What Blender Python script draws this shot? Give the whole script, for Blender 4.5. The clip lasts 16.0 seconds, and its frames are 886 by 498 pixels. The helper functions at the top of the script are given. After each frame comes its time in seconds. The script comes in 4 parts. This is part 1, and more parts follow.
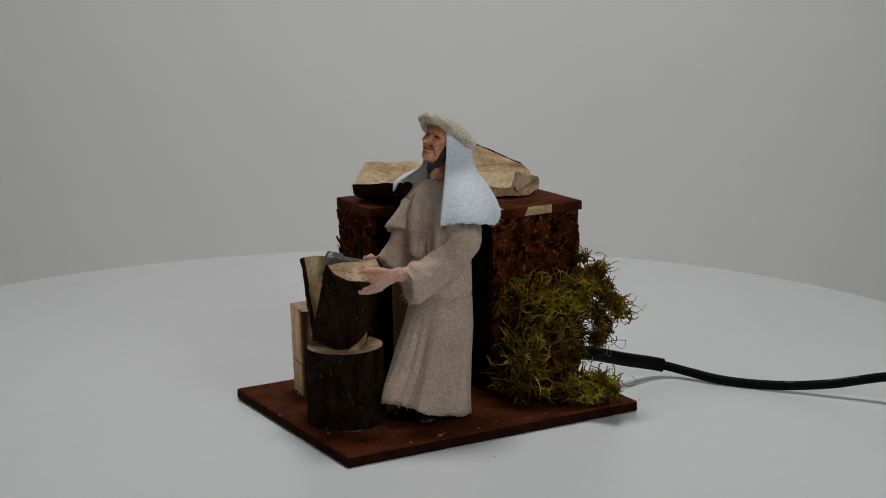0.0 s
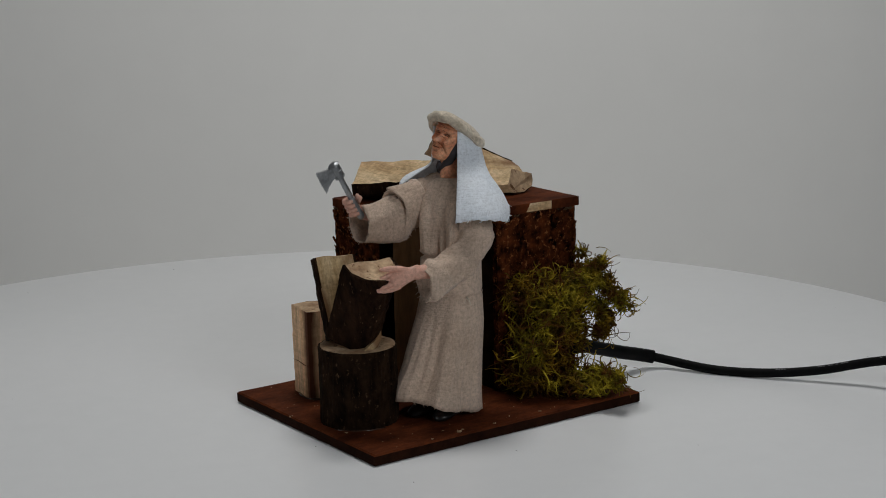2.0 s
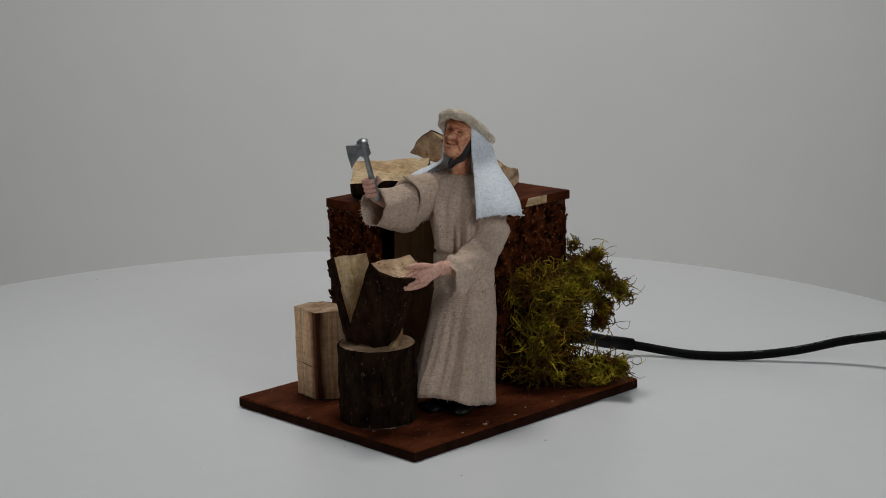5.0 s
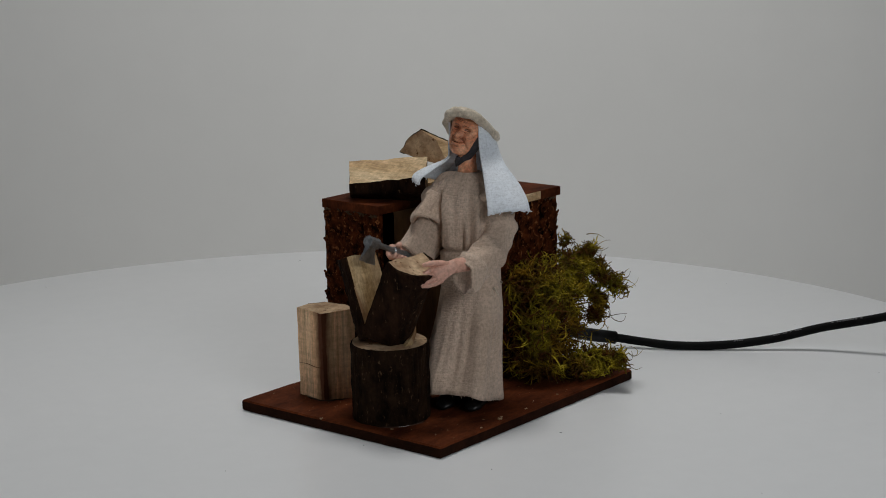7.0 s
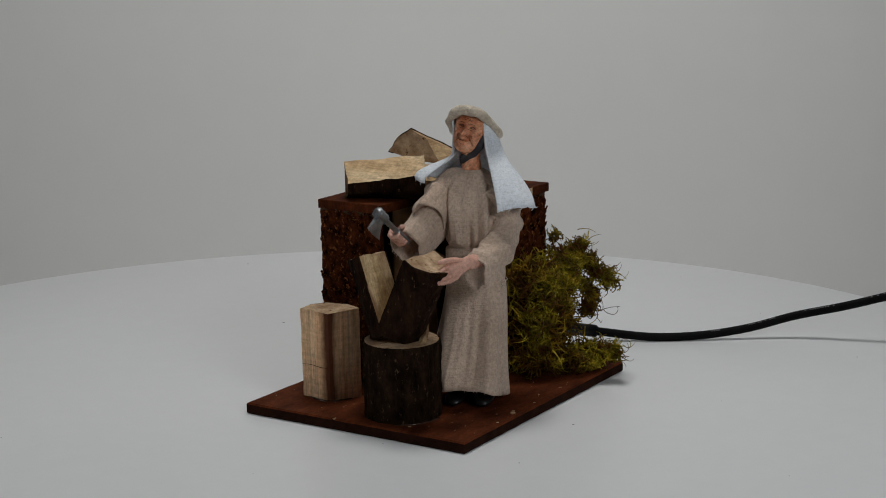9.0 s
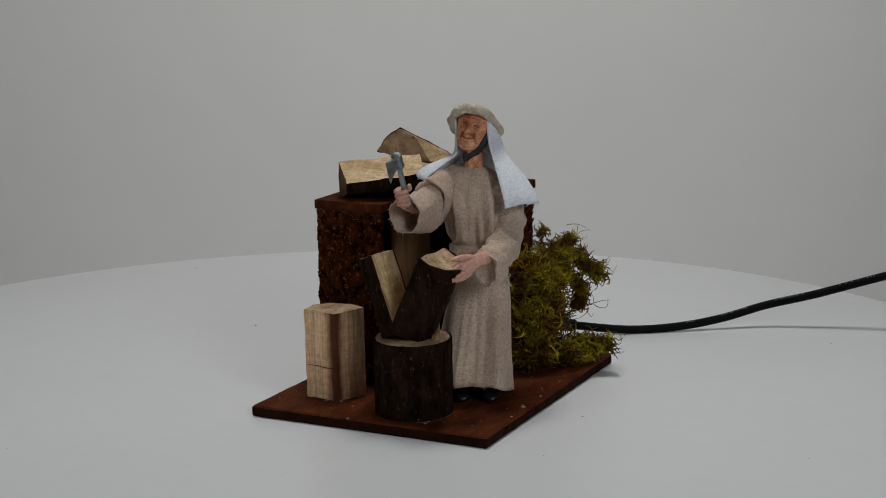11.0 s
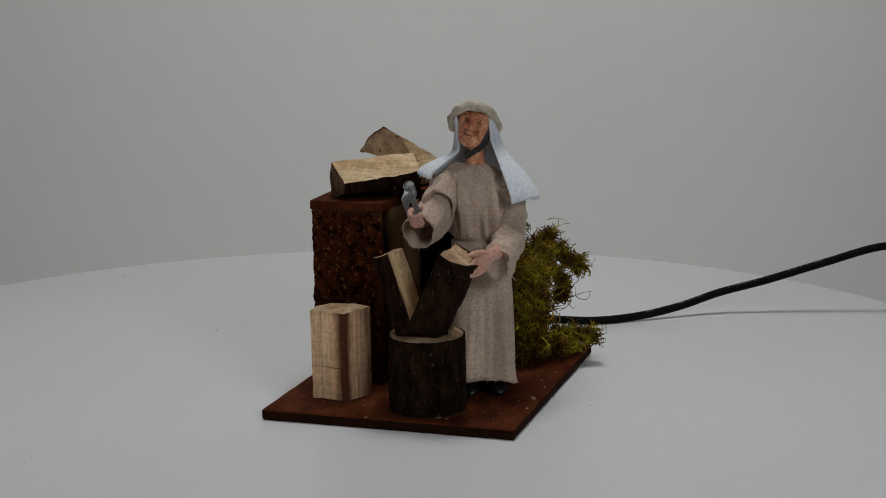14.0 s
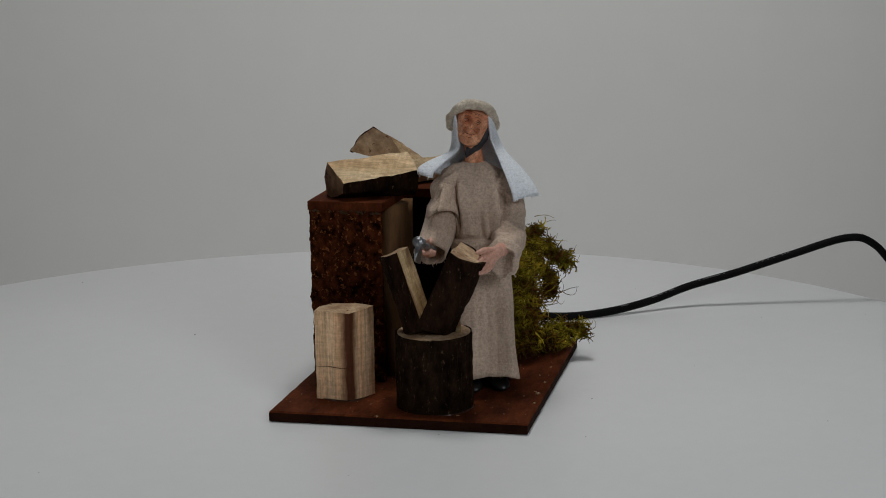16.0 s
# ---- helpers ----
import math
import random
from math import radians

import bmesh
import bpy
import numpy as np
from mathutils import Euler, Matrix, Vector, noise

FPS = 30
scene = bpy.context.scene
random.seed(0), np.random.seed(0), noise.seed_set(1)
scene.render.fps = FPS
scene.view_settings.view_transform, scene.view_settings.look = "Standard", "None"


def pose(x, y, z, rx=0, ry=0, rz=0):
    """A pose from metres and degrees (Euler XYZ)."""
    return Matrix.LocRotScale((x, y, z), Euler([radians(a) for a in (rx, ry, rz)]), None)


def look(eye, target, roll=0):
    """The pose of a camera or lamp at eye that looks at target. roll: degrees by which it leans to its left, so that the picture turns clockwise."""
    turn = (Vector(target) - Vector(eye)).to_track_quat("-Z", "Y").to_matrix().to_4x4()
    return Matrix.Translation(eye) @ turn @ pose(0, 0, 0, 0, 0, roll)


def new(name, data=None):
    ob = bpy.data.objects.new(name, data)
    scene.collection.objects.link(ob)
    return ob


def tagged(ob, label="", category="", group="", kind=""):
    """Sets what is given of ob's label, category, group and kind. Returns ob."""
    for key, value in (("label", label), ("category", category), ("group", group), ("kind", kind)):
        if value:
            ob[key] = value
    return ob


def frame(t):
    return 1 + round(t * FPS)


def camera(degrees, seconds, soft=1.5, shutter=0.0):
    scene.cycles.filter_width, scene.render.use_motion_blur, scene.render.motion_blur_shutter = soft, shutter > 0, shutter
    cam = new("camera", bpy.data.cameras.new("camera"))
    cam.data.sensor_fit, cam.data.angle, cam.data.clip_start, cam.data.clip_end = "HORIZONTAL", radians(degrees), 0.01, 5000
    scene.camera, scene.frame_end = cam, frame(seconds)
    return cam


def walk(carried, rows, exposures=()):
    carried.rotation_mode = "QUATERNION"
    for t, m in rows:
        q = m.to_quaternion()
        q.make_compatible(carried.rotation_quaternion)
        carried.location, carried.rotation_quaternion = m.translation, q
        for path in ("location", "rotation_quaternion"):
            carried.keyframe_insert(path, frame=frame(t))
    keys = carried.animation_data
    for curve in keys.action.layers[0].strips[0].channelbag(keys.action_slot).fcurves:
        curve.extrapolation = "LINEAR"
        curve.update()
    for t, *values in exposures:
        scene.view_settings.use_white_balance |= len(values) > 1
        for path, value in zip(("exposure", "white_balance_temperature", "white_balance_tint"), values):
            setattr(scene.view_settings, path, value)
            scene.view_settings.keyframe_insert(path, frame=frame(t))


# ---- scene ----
# One unit of the plan is the long side of the display board, U metres.
U = 0.14
EYE = Vector((0.0, -5.2222 * U, 1.5584 * U))
FORWARD = Vector((0.060621, 0.977314, -0.202937))
cam = camera(29.744, 16.0, 0.95, 0.5)
walk(cam, [(0.0, look(EYE, EYE + FORWARD, -1.146)), (16.0, look(EYE, EYE + FORWARD, -1.146))],
     ((0.0, 0.06), (13.6, 0.06), (13.9, -0.07), (16.0, -0.07)))

# ---- light: a soft studio, softboxes overhead and beside the camera, plus two unseen fills added for the backdrop ----
world = bpy.data.worlds.new("studio_air")
scene.world = world
world.use_nodes = True
world.node_tree.nodes["Background"].inputs[0].default_value = (0.86, 0.93, 1.0, 1)
world.node_tree.nodes["Background"].inputs[1].default_value = 0.012


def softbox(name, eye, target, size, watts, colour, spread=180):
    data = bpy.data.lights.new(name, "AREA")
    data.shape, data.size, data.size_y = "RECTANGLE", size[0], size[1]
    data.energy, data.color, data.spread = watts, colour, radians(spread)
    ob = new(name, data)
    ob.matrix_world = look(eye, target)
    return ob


softbox("softbox_overhead", (0.08, 0.13, 0.95), (0, 0, 0), (0.26, 0.26), 3.5, (0.985, 0.985, 0.972))
softbox("softbox_side", (0.60, -1.04, 0.62), (0, 0, 0.06), (0.42, 0.45), 3.5, (0.93, 0.965, 1.0))
# no known source here; added from above to brighten the backdrop
softbox("added_fill_backdrop", (0.22, 0.33, 0.78), (0.22, 1.0, 0.16), (0.9, 0.2), 1.0, (1.0, 0.985, 0.965), 120)
# added below the disc, out of view, to lift the lower backdrop
softbox("added_fill_low", (0.10, 0.48, -0.32), (0.10, 1.0, -0.02), (0.9, 0.15), 0.20, (1.0, 0.985, 0.965), 140)
softbox("softbox_left", (-1.0, -0.50, 0.48), (0, 0, 0.06), (0.35, 0.4), 1.05, (0.985, 0.985, 0.98))


# ---- materials ----
def nodes_of(name):
    m = bpy.data.materials.new(name)
    m.use_nodes = True
    t = m.node_tree
    return m, t, t.nodes["Principled BSDF"]


def rgb(c):
    return (c[0], c[1], c[2], 1.0)


def noise_node(t, coords, scale, detail=4.0, rough=0.6, stretch=(1, 1, 1)):
    mp = t.nodes.new("ShaderNodeMapping")
    mp.inputs["Scale"].default_value = stretch
    t.links.new(coords, mp.inputs["Vector"])
    n = t.nodes.new("ShaderNodeTexNoise")
    n.inputs["Scale"].default_value, n.inputs["Detail"].default_value, n.inputs["Roughness"].default_value = scale, detail, rough
    t.links.new(mp.outputs["Vector"], n.inputs["Vector"])
    return n.outputs["Fac"]


def ramp(t, fac, lo, hi, a, b):
    r = t.nodes.new("ShaderNodeValToRGB")
    r.color_ramp.elements[0].position, r.color_ramp.elements[1].position = lo, hi
    r.color_ramp.elements[0].color, r.color_ramp.elements[1].color = rgb(a), rgb(b)
    t.links.new(fac, r.inputs["Fac"])
    return r.outputs["Color"]


def mix(t, fac, a, b, kind="MIX"):
    m = t.nodes.new("ShaderNodeMix")
    m.data_type, m.blend_type = "RGBA", kind
    if isinstance(fac, float):
        m.inputs["Factor"].default_value = fac
    else:
        t.links.new(fac, m.inputs["Factor"])
    for sock, v in ((m.inputs[6], a), (m.inputs[7], b)):
        if isinstance(v, tuple):
            sock.default_value = rgb(v)
        else:
            t.links.new(v, sock)
    return m.outputs[2]


def surface(name, dark, light, scale, rough=0.6, grain=None, fleck=None, bump=0.3, depth=0.0004, stretch=(1, 1, 1), spec=0.3, metal=0.0, bands=None, sheen=0.0, islands=0.0, contrast=0.55):
    """A procedural surface: two colours in large patches, finer grain, optional flecks (colour, scale, threshold) and thread bands."""
    m, t, b = nodes_of(name)
    co = t.nodes.new("ShaderNodeTexCoord").outputs["Object"]
    big = noise_node(t, co, scale, 3.0, 0.55, stretch)
    col = ramp(t, big, 0.32, 0.68, dark, light)
    fine = noise_node(t, co, scale * (grain or 6.0), 5.0, 0.65, stretch)
    col = mix(t, contrast, col, ramp(t, fine, 0.3, 0.7, (0.55, 0.55, 0.55), (1.35, 1.35, 1.35)), "MULTIPLY")
    if fleck:
        f = noise_node(t, co, fleck[1], 4.0, 0.7, stretch)
        g = ramp(t, f, fleck[2], fleck[2] + 0.06, (0, 0, 0), (1, 1, 1))
        col = mix(t, g, col, fleck[0])
    if islands:
        geo = t.nodes.new("ShaderNodeNewGeometry").outputs["Random Per Island"]
        col = mix(t, islands, col, ramp(t, geo, 0.0, 1.0, (0.25, 0.16, 0.10), (2.0, 1.95, 1.5)), "MULTIPLY")
    t.links.new(col, b.inputs["Base Color"])
    height = fine
    if bands:
        parts = [noise_node(t, co, bands, 2.0, 0.5, (0.12, 0.12, 1)), noise_node(t, co, bands, 2.0, 0.5, (1, 1, 0.10))]
        add = t.nodes.new("ShaderNodeMath")
        add.operation = "ADD"
        t.links.new(parts[0], add.inputs[0])
        t.links.new(parts[1], add.inputs[1])
        both = t.nodes.new("ShaderNodeMath")
        both.operation = "ADD"
        t.links.new(add.outputs[0], both.inputs[0])
        t.links.new(fine, both.inputs[1])
        height = both.outputs[0]
        shade = ramp(t, add.outputs[0], 0.75, 1.25, (0.88, 0.88, 0.88), (1.09, 1.09, 1.09))
        t.links.new(mix(t, 0.8, col, shade, "MULTIPLY"), b.inputs["Base Color"])
    bp = t.nodes.new("ShaderNodeBump")
    bp.inputs["Strength"].default_value, bp.inputs["Distance"].default_value = bump, depth
    t.links.new(height, bp.inputs["Height"])
    t.links.new(bp.outputs["Normal"], b.inputs["Normal"])
    b.inputs["Roughness"].default_value = rough
    b.inputs["Specular IOR Level"].default_value = spec
    b.inputs["Metallic"].default_value = metal
    b.inputs["Sheen Weight"].default_value = sheen
    return m


def split_wood(name, tones, along, streak, cross=0.12, rough=0.7, stain=None):
    """Split timber: three tones in long streaks, fine fibres and pale saw ticks across them. along: stretch of the grain; stain: (x, y, width, colour) of an upright stain, in metres on the thing."""
    m, t, b = nodes_of(name)
    co = t.nodes.new("ShaderNodeTexCoord").outputs["Object"]
    big = noise_node(t, co, 95, 4.0, 0.6, along)
    r = t.nodes.new("ShaderNodeValToRGB")
    r.color_ramp.elements[0].position, r.color_ramp.elements[0].color = 0.30, rgb(tones[0])
    r.color_ramp.elements[1].position, r.color_ramp.elements[1].color = 0.70, rgb(tones[2])
    r.color_ramp.elements.new(0.48).color = rgb(tones[1])
    t.links.new(big, r.inputs["Fac"])
    col = r.outputs["Color"]
    fibre = noise_node(t, co, 900, 5.0, 0.7, along)
    col = mix(t, 0.75, col, ramp(t, fibre, 0.34, 0.66, (0.62, 0.58, 0.52), (1.26, 1.26, 1.24)), "MULTIPLY")
    mottle = noise_node(t, co, 520, 5.0, 0.7)
    col = mix(t, 0.55, col, ramp(t, mottle, 0.36, 0.66, (0.70, 0.64, 0.58), (1.18, 1.18, 1.18)), "MULTIPLY")
    ticks = noise_node(t, co, 620, 3.0, 0.6, tuple(1.0 if a < 0.5 else 0.06 for a in along))
    col = mix(t, cross, col, ramp(t, ticks, 0.42, 0.60, (0.35, 0.26, 0.20), (1.35, 1.33, 1.3)), "MULTIPLY")
    band = noise_node(t, co, 62, 2.0, 0.5, along)
    col = mix(t, ramp(t, band, streak[1], streak[1] + 0.07, (0, 0, 0), (0.85, 0.85, 0.85)), col, streak[0])
    if stain:
        sep = t.nodes.new("ShaderNodeSeparateXYZ")
        t.links.new(co, sep.inputs[0])
        flat = t.nodes.new("ShaderNodeCombineXYZ")
        t.links.new(sep.outputs[0], flat.inputs[0])
        t.links.new(sep.outputs[1], flat.inputs[1])
        far = t.nodes.new("ShaderNodeVectorMath")
        far.operation = "DISTANCE"
        t.links.new(flat.outputs[0], far.inputs[0])
        far.inputs[1].default_value = (stain[0], stain[1], 0)
        wob = t.nodes.new("ShaderNodeMath")
        wob.operation = "MULTIPLY_ADD"
        t.links.new(noise_node(t, co, 260, 4.0, 0.6, (1, 1, 0.25)), wob.inputs[0])
        wob.inputs[1].default_value = stain[2] * 0.9
        t.links.new(far.outputs["Value"], wob.inputs[2])
        col = mix(t, ramp(t, wob.outputs[0], stain[2] * 1.0, stain[2] * 1.55, (0.95, 0.95, 0.95), (0, 0, 0)), col, stain[3])
    t.links.new(col, b.inputs["Base Color"])
    bp = t.nodes.new("ShaderNodeBump")
    bp.inputs["Strength"].default_value, bp.inputs["Distance"].default_value = 0.7, 0.0004
    t.links.new(fibre, bp.inputs["Height"])
    t.links.new(bp.outputs["Normal"], b.inputs["Normal"])
    b.inputs["Roughness"].default_value, b.inputs["Specular IOR Level"].default_value = rough, 0.12
    return m


def moss_surface():
    m, t, b = nodes_of("dried_moss")
    co = t.nodes.new("ShaderNodeTexCoord").outputs["Object"]
    n = noise_node(t, co, 130, 3.0, 0.6)
    r = t.nodes.new("ShaderNodeValToRGB")
    for pos, c in ((0.0, (0.040, 0.014, 0.003)), (0.40, (0.110, 0.046, 0.007)), (0.48, (0.120, 0.096, 0.006)), (0.56, (0.270, 0.215, 0.014)), (0.72, (0.520, 0.420, 0.045))):
        if pos == 0.0:
            r.color_ramp.elements[0].color = rgb(c)
        elif pos == 0.72:
            r.color_ramp.elements[-1].position, r.color_ramp.elements[-1].color = pos, rgb(c)
        else:
            r.color_ramp.elements.new(pos).color = rgb(c)
    t.links.new(n, r.inputs["Fac"])
    geo = t.nodes.new("ShaderNodeNewGeometry").outputs["Random Per Island"]
    patch = ramp(t, noise_node(t, co, 55, 2.0, 0.5), 0.40, 0.58, (0.62, 0.42, 0.30), (1.12, 1.12, 1.05))
    t.links.new(mix(t, 0.85, mix(t, 1.0, r.outputs["Color"], patch, "MULTIPLY"), ramp(t, geo, 0.0, 1.0, (0.40, 0.36, 0.28), (1.75, 1.72, 1.45)), "MULTIPLY"), b.inputs["Base Color"])
    b.inputs["Roughness"].default_value, b.inputs["Specular IOR Level"].default_value = 0.75, 0.15
    return m


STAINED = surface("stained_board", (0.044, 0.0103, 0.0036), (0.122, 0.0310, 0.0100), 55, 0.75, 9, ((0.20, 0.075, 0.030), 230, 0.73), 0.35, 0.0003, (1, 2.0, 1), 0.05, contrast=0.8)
DARKER_EDGE = surface("darker_board_edge", (0.013, 0.0045, 0.002), (0.028, 0.009, 0.004), 90, 0.8, 6, None, 0.4, 0.0003, (1, 1, 1), 0.05)
RED_BARK = surface("red_bark", (0.005, 0.0016, 0.0008), (0.130, 0.034, 0.011), 230, 0.9, 3, ((0.30, 0.105, 0.038), 520, 0.575), 1.0, 0.0014, (1, 1, 0.85), 0.02)
DARK_BARK = surface("dark_bark", (0.007, 0.0032, 0.0018), (0.032, 0.0150, 0.0078), 190, 0.9, 4, ((0.11, 0.065, 0.035), 700, 0.63), 0.9, 0.0010, (1, 1, 0.35), 0.05)
STUMP_BARK = surface("stump_bark", (0.0045, 0.0024, 0.0013), (0.032, 0.017, 0.0090), 190, 0.9, 5, ((0.085, 0.050, 0.028), 620, 0.61), 0.9, 0.0012, (1, 1, 0.6), 0.04)
PALE_WOOD = split_wood("pale_split_wood", ((0.34, 0.22, 0.11), (0.52, 0.39, 0.22), (0.74, 0.60, 0.40)), (1, 1, 0.05), ((0.20, 0.10, 0.045), 0.535))
BLOCK_WOOD = split_wood("pinkish_split_wood", ((0.78, 0.43, 0.23), (0.92, 0.61, 0.37), (0.96, 0.72, 0.48)), (1, 1, 0.05), ((0.46, 0.23, 0.10), 0.62), 0.12, 0.7, (-0.063 * U, -0.037 * U, 0.030 * U, (0.070, 0.014, 0.004)))
PALE_WOOD_Y = split_wood("pale_split_wood_lying", ((0.48, 0.30, 0.15), (0.72, 0.54, 0.33), (0.86, 0.72, 0.50)), (0.55, 0.05, 1), ((0.30, 0.14, 0.055), 0.64))
PALE_WOOD_X = split_wood("pale_split_wood_across", ((0.36, 0.22, 0.11), (0.56, 0.40, 0.23), (0.74, 0.58, 0.38)), (0.07, 1, 1), ((0.20, 0.09, 0.04), 0.60))
LOG_END = surface("brown_log_end", (0.10, 0.052, 0.026), (0.24, 0.14, 0.078), 120, 0.85, 6, ((0.030, 0.014, 0.008), 160, 0.60), 0.6, 0.0005, (1, 1, 1), 0.08)
END_GRAIN = surface("end_grain", (0.30, 0.18, 0.10), (0.60, 0.43, 0.27), 130, 0.8, 5, ((0.12, 0.05, 0.02), 200, 0.60), 0.5, 0.0005, (1, 1, 1), 0.2)
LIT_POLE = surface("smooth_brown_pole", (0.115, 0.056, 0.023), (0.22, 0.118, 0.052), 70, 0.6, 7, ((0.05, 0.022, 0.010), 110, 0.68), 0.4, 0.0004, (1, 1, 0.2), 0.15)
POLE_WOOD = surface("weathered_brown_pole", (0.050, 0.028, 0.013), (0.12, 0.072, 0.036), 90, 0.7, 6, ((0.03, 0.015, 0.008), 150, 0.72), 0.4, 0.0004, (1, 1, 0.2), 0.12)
RED_STAIN = surface("reddish_inner_bark", (0.10, 0.028, 0.010), (0.22, 0.075, 0.028), 120, 0.7, 6, None, 0.4, 0.0003, (1, 1, 0.2), 0.1)
RECESS_SHADE = surface("dark_recess_shade", (0.006, 0.003, 0.0018), (0.020, 0.010, 0.005), 160, 0.9, 5, None, 0.5, 0.0005, (1, 1, 1), 0.02)
LINEN = surface("linen_robe", (0.49, 0.366, 0.278), (0.645, 0.502, 0.398), 40, 0.95, 18, ((0.42, 0.305, 0.235), 420, 0.70), 0.6, 0.0004, (1, 1, 1), 0.05, 0, 2100, 0.2)
VEIL = surface("white_cotton_veil", (0.76, 0.81, 0.87), (0.84, 0.87, 0.91), 45, 0.95, 20, None, 0.45, 0.0003, (1, 1, 1), 0.05, 0, 1900, 0.2, contrast=0.25)
TURBAN = surface("cream_cotton_roll", (0.54, 0.45, 0.34), (0.76, 0.68, 0.56), 90, 0.95, 8, None, 0.6, 0.0005, (1, 1, 1), 0.05, 0, 2100, 0.2)
SKIN = surface("painted_face", (0.54, 0.165, 0.074), (0.92, 0.47, 0.27), 190, 0.34, 5, ((0.24, 0.062, 0.028), 330, 0.68), 0.5, 0.0003, (1, 1, 1), 0.45, contrast=0.8)
# paint of the face's features, also standing for shade in its creases
FACE_PAINT_AND_SHADE = surface("dark_red_brown_paint_and_shade", (0.10, 0.028, 0.013), (0.19, 0.060, 0.030), 300, 0.5, 4)
SKIN_PALE = surface("painted_palm", (0.66, 0.35, 0.26), (0.74, 0.43, 0.33), 140, 0.45, 5, None, 0.15, 0.0002)
BLACK_HAIR = surface("dark_beard_paint", (0.02, 0.018, 0.02), (0.05, 0.045, 0.05), 200, 0.5, 5)
SHOE = surface("black_gloss_shoe", (0.006, 0.006, 0.006), (0.015, 0.014, 0.014), 90, 0.35, 4, None, 0.1, 0.0002, (1, 1, 1), 0.35)
STEEL = surface("cast_grey_metal", (0.20, 0.21, 0.22), (0.36, 0.37, 0.38), 260, 0.38, 5, ((0.10, 0.10, 0.10), 400, 0.66), 0.3, 0.0003, (1, 1, 1), 0.5, 0.85)
MOSS = moss_surface()
RUBBER = surface("black_rubber", (0.003, 0.003, 0.003), (0.006, 0.006, 0.006), 120, 0.55, 5, None, 0.1, 0.0001, (1, 1, 1), 0.06)
PRINT = surface("grey_print", (0.12, 0.12, 0.12), (0.2, 0.2, 0.2), 900, 0.6)
GLUE = surface("clear_dried_glue", (0.035, 0.018, 0.012), (0.07, 0.040, 0.028), 300, 0.12, 4, None, 0.2, 0.0003, (1, 1, 1), 0.6)
DUST = surface("grey_dust", (0.22, 0.22, 0.22), (0.34, 0.34, 0.34), 900, 0.9)
DISC = surface("white_satin_disc", (0.765, 0.775, 0.78), (0.785, 0.79, 0.795), 7, 0.34, 12, None, 0.0, 0.0001, (1, 1, 1), 0.35, contrast=0.03)
PAPER = surface("white_backdrop", (0.745, 0.745, 0.73), (0.765, 0.765, 0.75), 3, 0.9, 8, None, 0.0, 0.0002, (1, 1, 1), 0.1, contrast=0.02)

# ---- building blocks, in plan units ----
PLACE = pose(-0.0017 * U, -0.7254 * U, 0, 0, 0, 25.62)
ORIGIN = {}
TURNING = []


def thing(name, origin, label, category, group=""):
    ob = new(name)
    ob.empty_display_size = 0.01
    ORIGIN[name if ob.name == name else ob.name] = Vector(origin)
    TURNING.append((ob, Matrix.Translation(Vector(origin) * U)))
    return tagged(ob, label, category, group)


def top_of(ob):
    while ob.parent:
        ob = ob.parent
    return ob


def mesh_from(name, bm, mats, offset, smooth):
    bmesh.ops.recalc_face_normals(bm, faces=bm.faces)
    for v in bm.verts:
        v.co = (v.co - offset) * U
    me = bpy.data.meshes.new(name)
    for f in bm.faces:
        f.smooth = smooth
    bm.to_mesh(me)
    bm.free()
    for m in mats if isinstance(mats, (list, tuple)) else (mats,):
        me.materials.append(m)
    return me


def part(name, bm, material, parent, label="", smooth=True):
    """One mesh under a thing or under a part of it."""
    ob = new(name, mesh_from(name, bm, material, ORIGIN[top_of(parent).name], smooth))
    ob.parent = parent
    if label:
        tagged(ob, label)
    return ob


def loft(bm, rings, closed=True, cap=True, slot=0):
    made = [[bm.verts.new(p) for p in ring] for ring in rings]
    n = len(made[0])
    for a, b in zip(made, made[1:]):
        for i in range(n if closed else n - 1):
            j = (i + 1) % n
            bm.faces.new((a[i], a[j], b[j], b[i])).material_index = slot
    if cap:
        for ring in (made[0], made[-1]):
            bm.faces.new(ring).material_index = slot
    return made


def tube(bm, points, radii, sides=10, slot=0, flat=1.0, cap=True):
    pts = [Vector(p) for p in points]
    rings, side = [], None
    for i, p in enumerate(pts):
        way = (pts[min(i + 1, len(pts) - 1)] - pts[max(i - 1, 0)]).normalized()
        if side is None:
            side = way.cross(Vector((0, 0, 1)) if abs(way.z) < 0.9 else Vector((1, 0, 0))).normalized()
        side = (side - way * side.dot(way)).normalized()
        up = way.cross(side)
        r = radii[i] if isinstance(radii, (list, tuple)) else radii
        rings.append([p + r * (math.cos(k * math.tau / sides) * side + flat * math.sin(k * math.tau / sides) * up) for k in range(sides)])
    return loft(bm, rings, True, cap, slot)


def block(bm, lo, hi, bevel=0.0, slot=0):
    vs = [bm.verts.new((x, y, z)) for x in (lo[0], hi[0]) for y in (lo[1], hi[1]) for z in (lo[2], hi[2])]
    fs = [bm.faces.new([vs[i] for i in ids]) for ids in ((0, 1, 3, 2), (4, 6, 7, 5), (0, 4, 5, 1), (2, 3, 7, 6), (0, 2, 6, 4), (1, 5, 7, 3))]
    for f in fs:
        f.material_index = slot
    if bevel:
        es = list({e for f in fs for e in f.edges})
        bmesh.ops.bevel(bm, geom=es, offset=bevel, segments=2, profile=0.6, affect="EDGES")


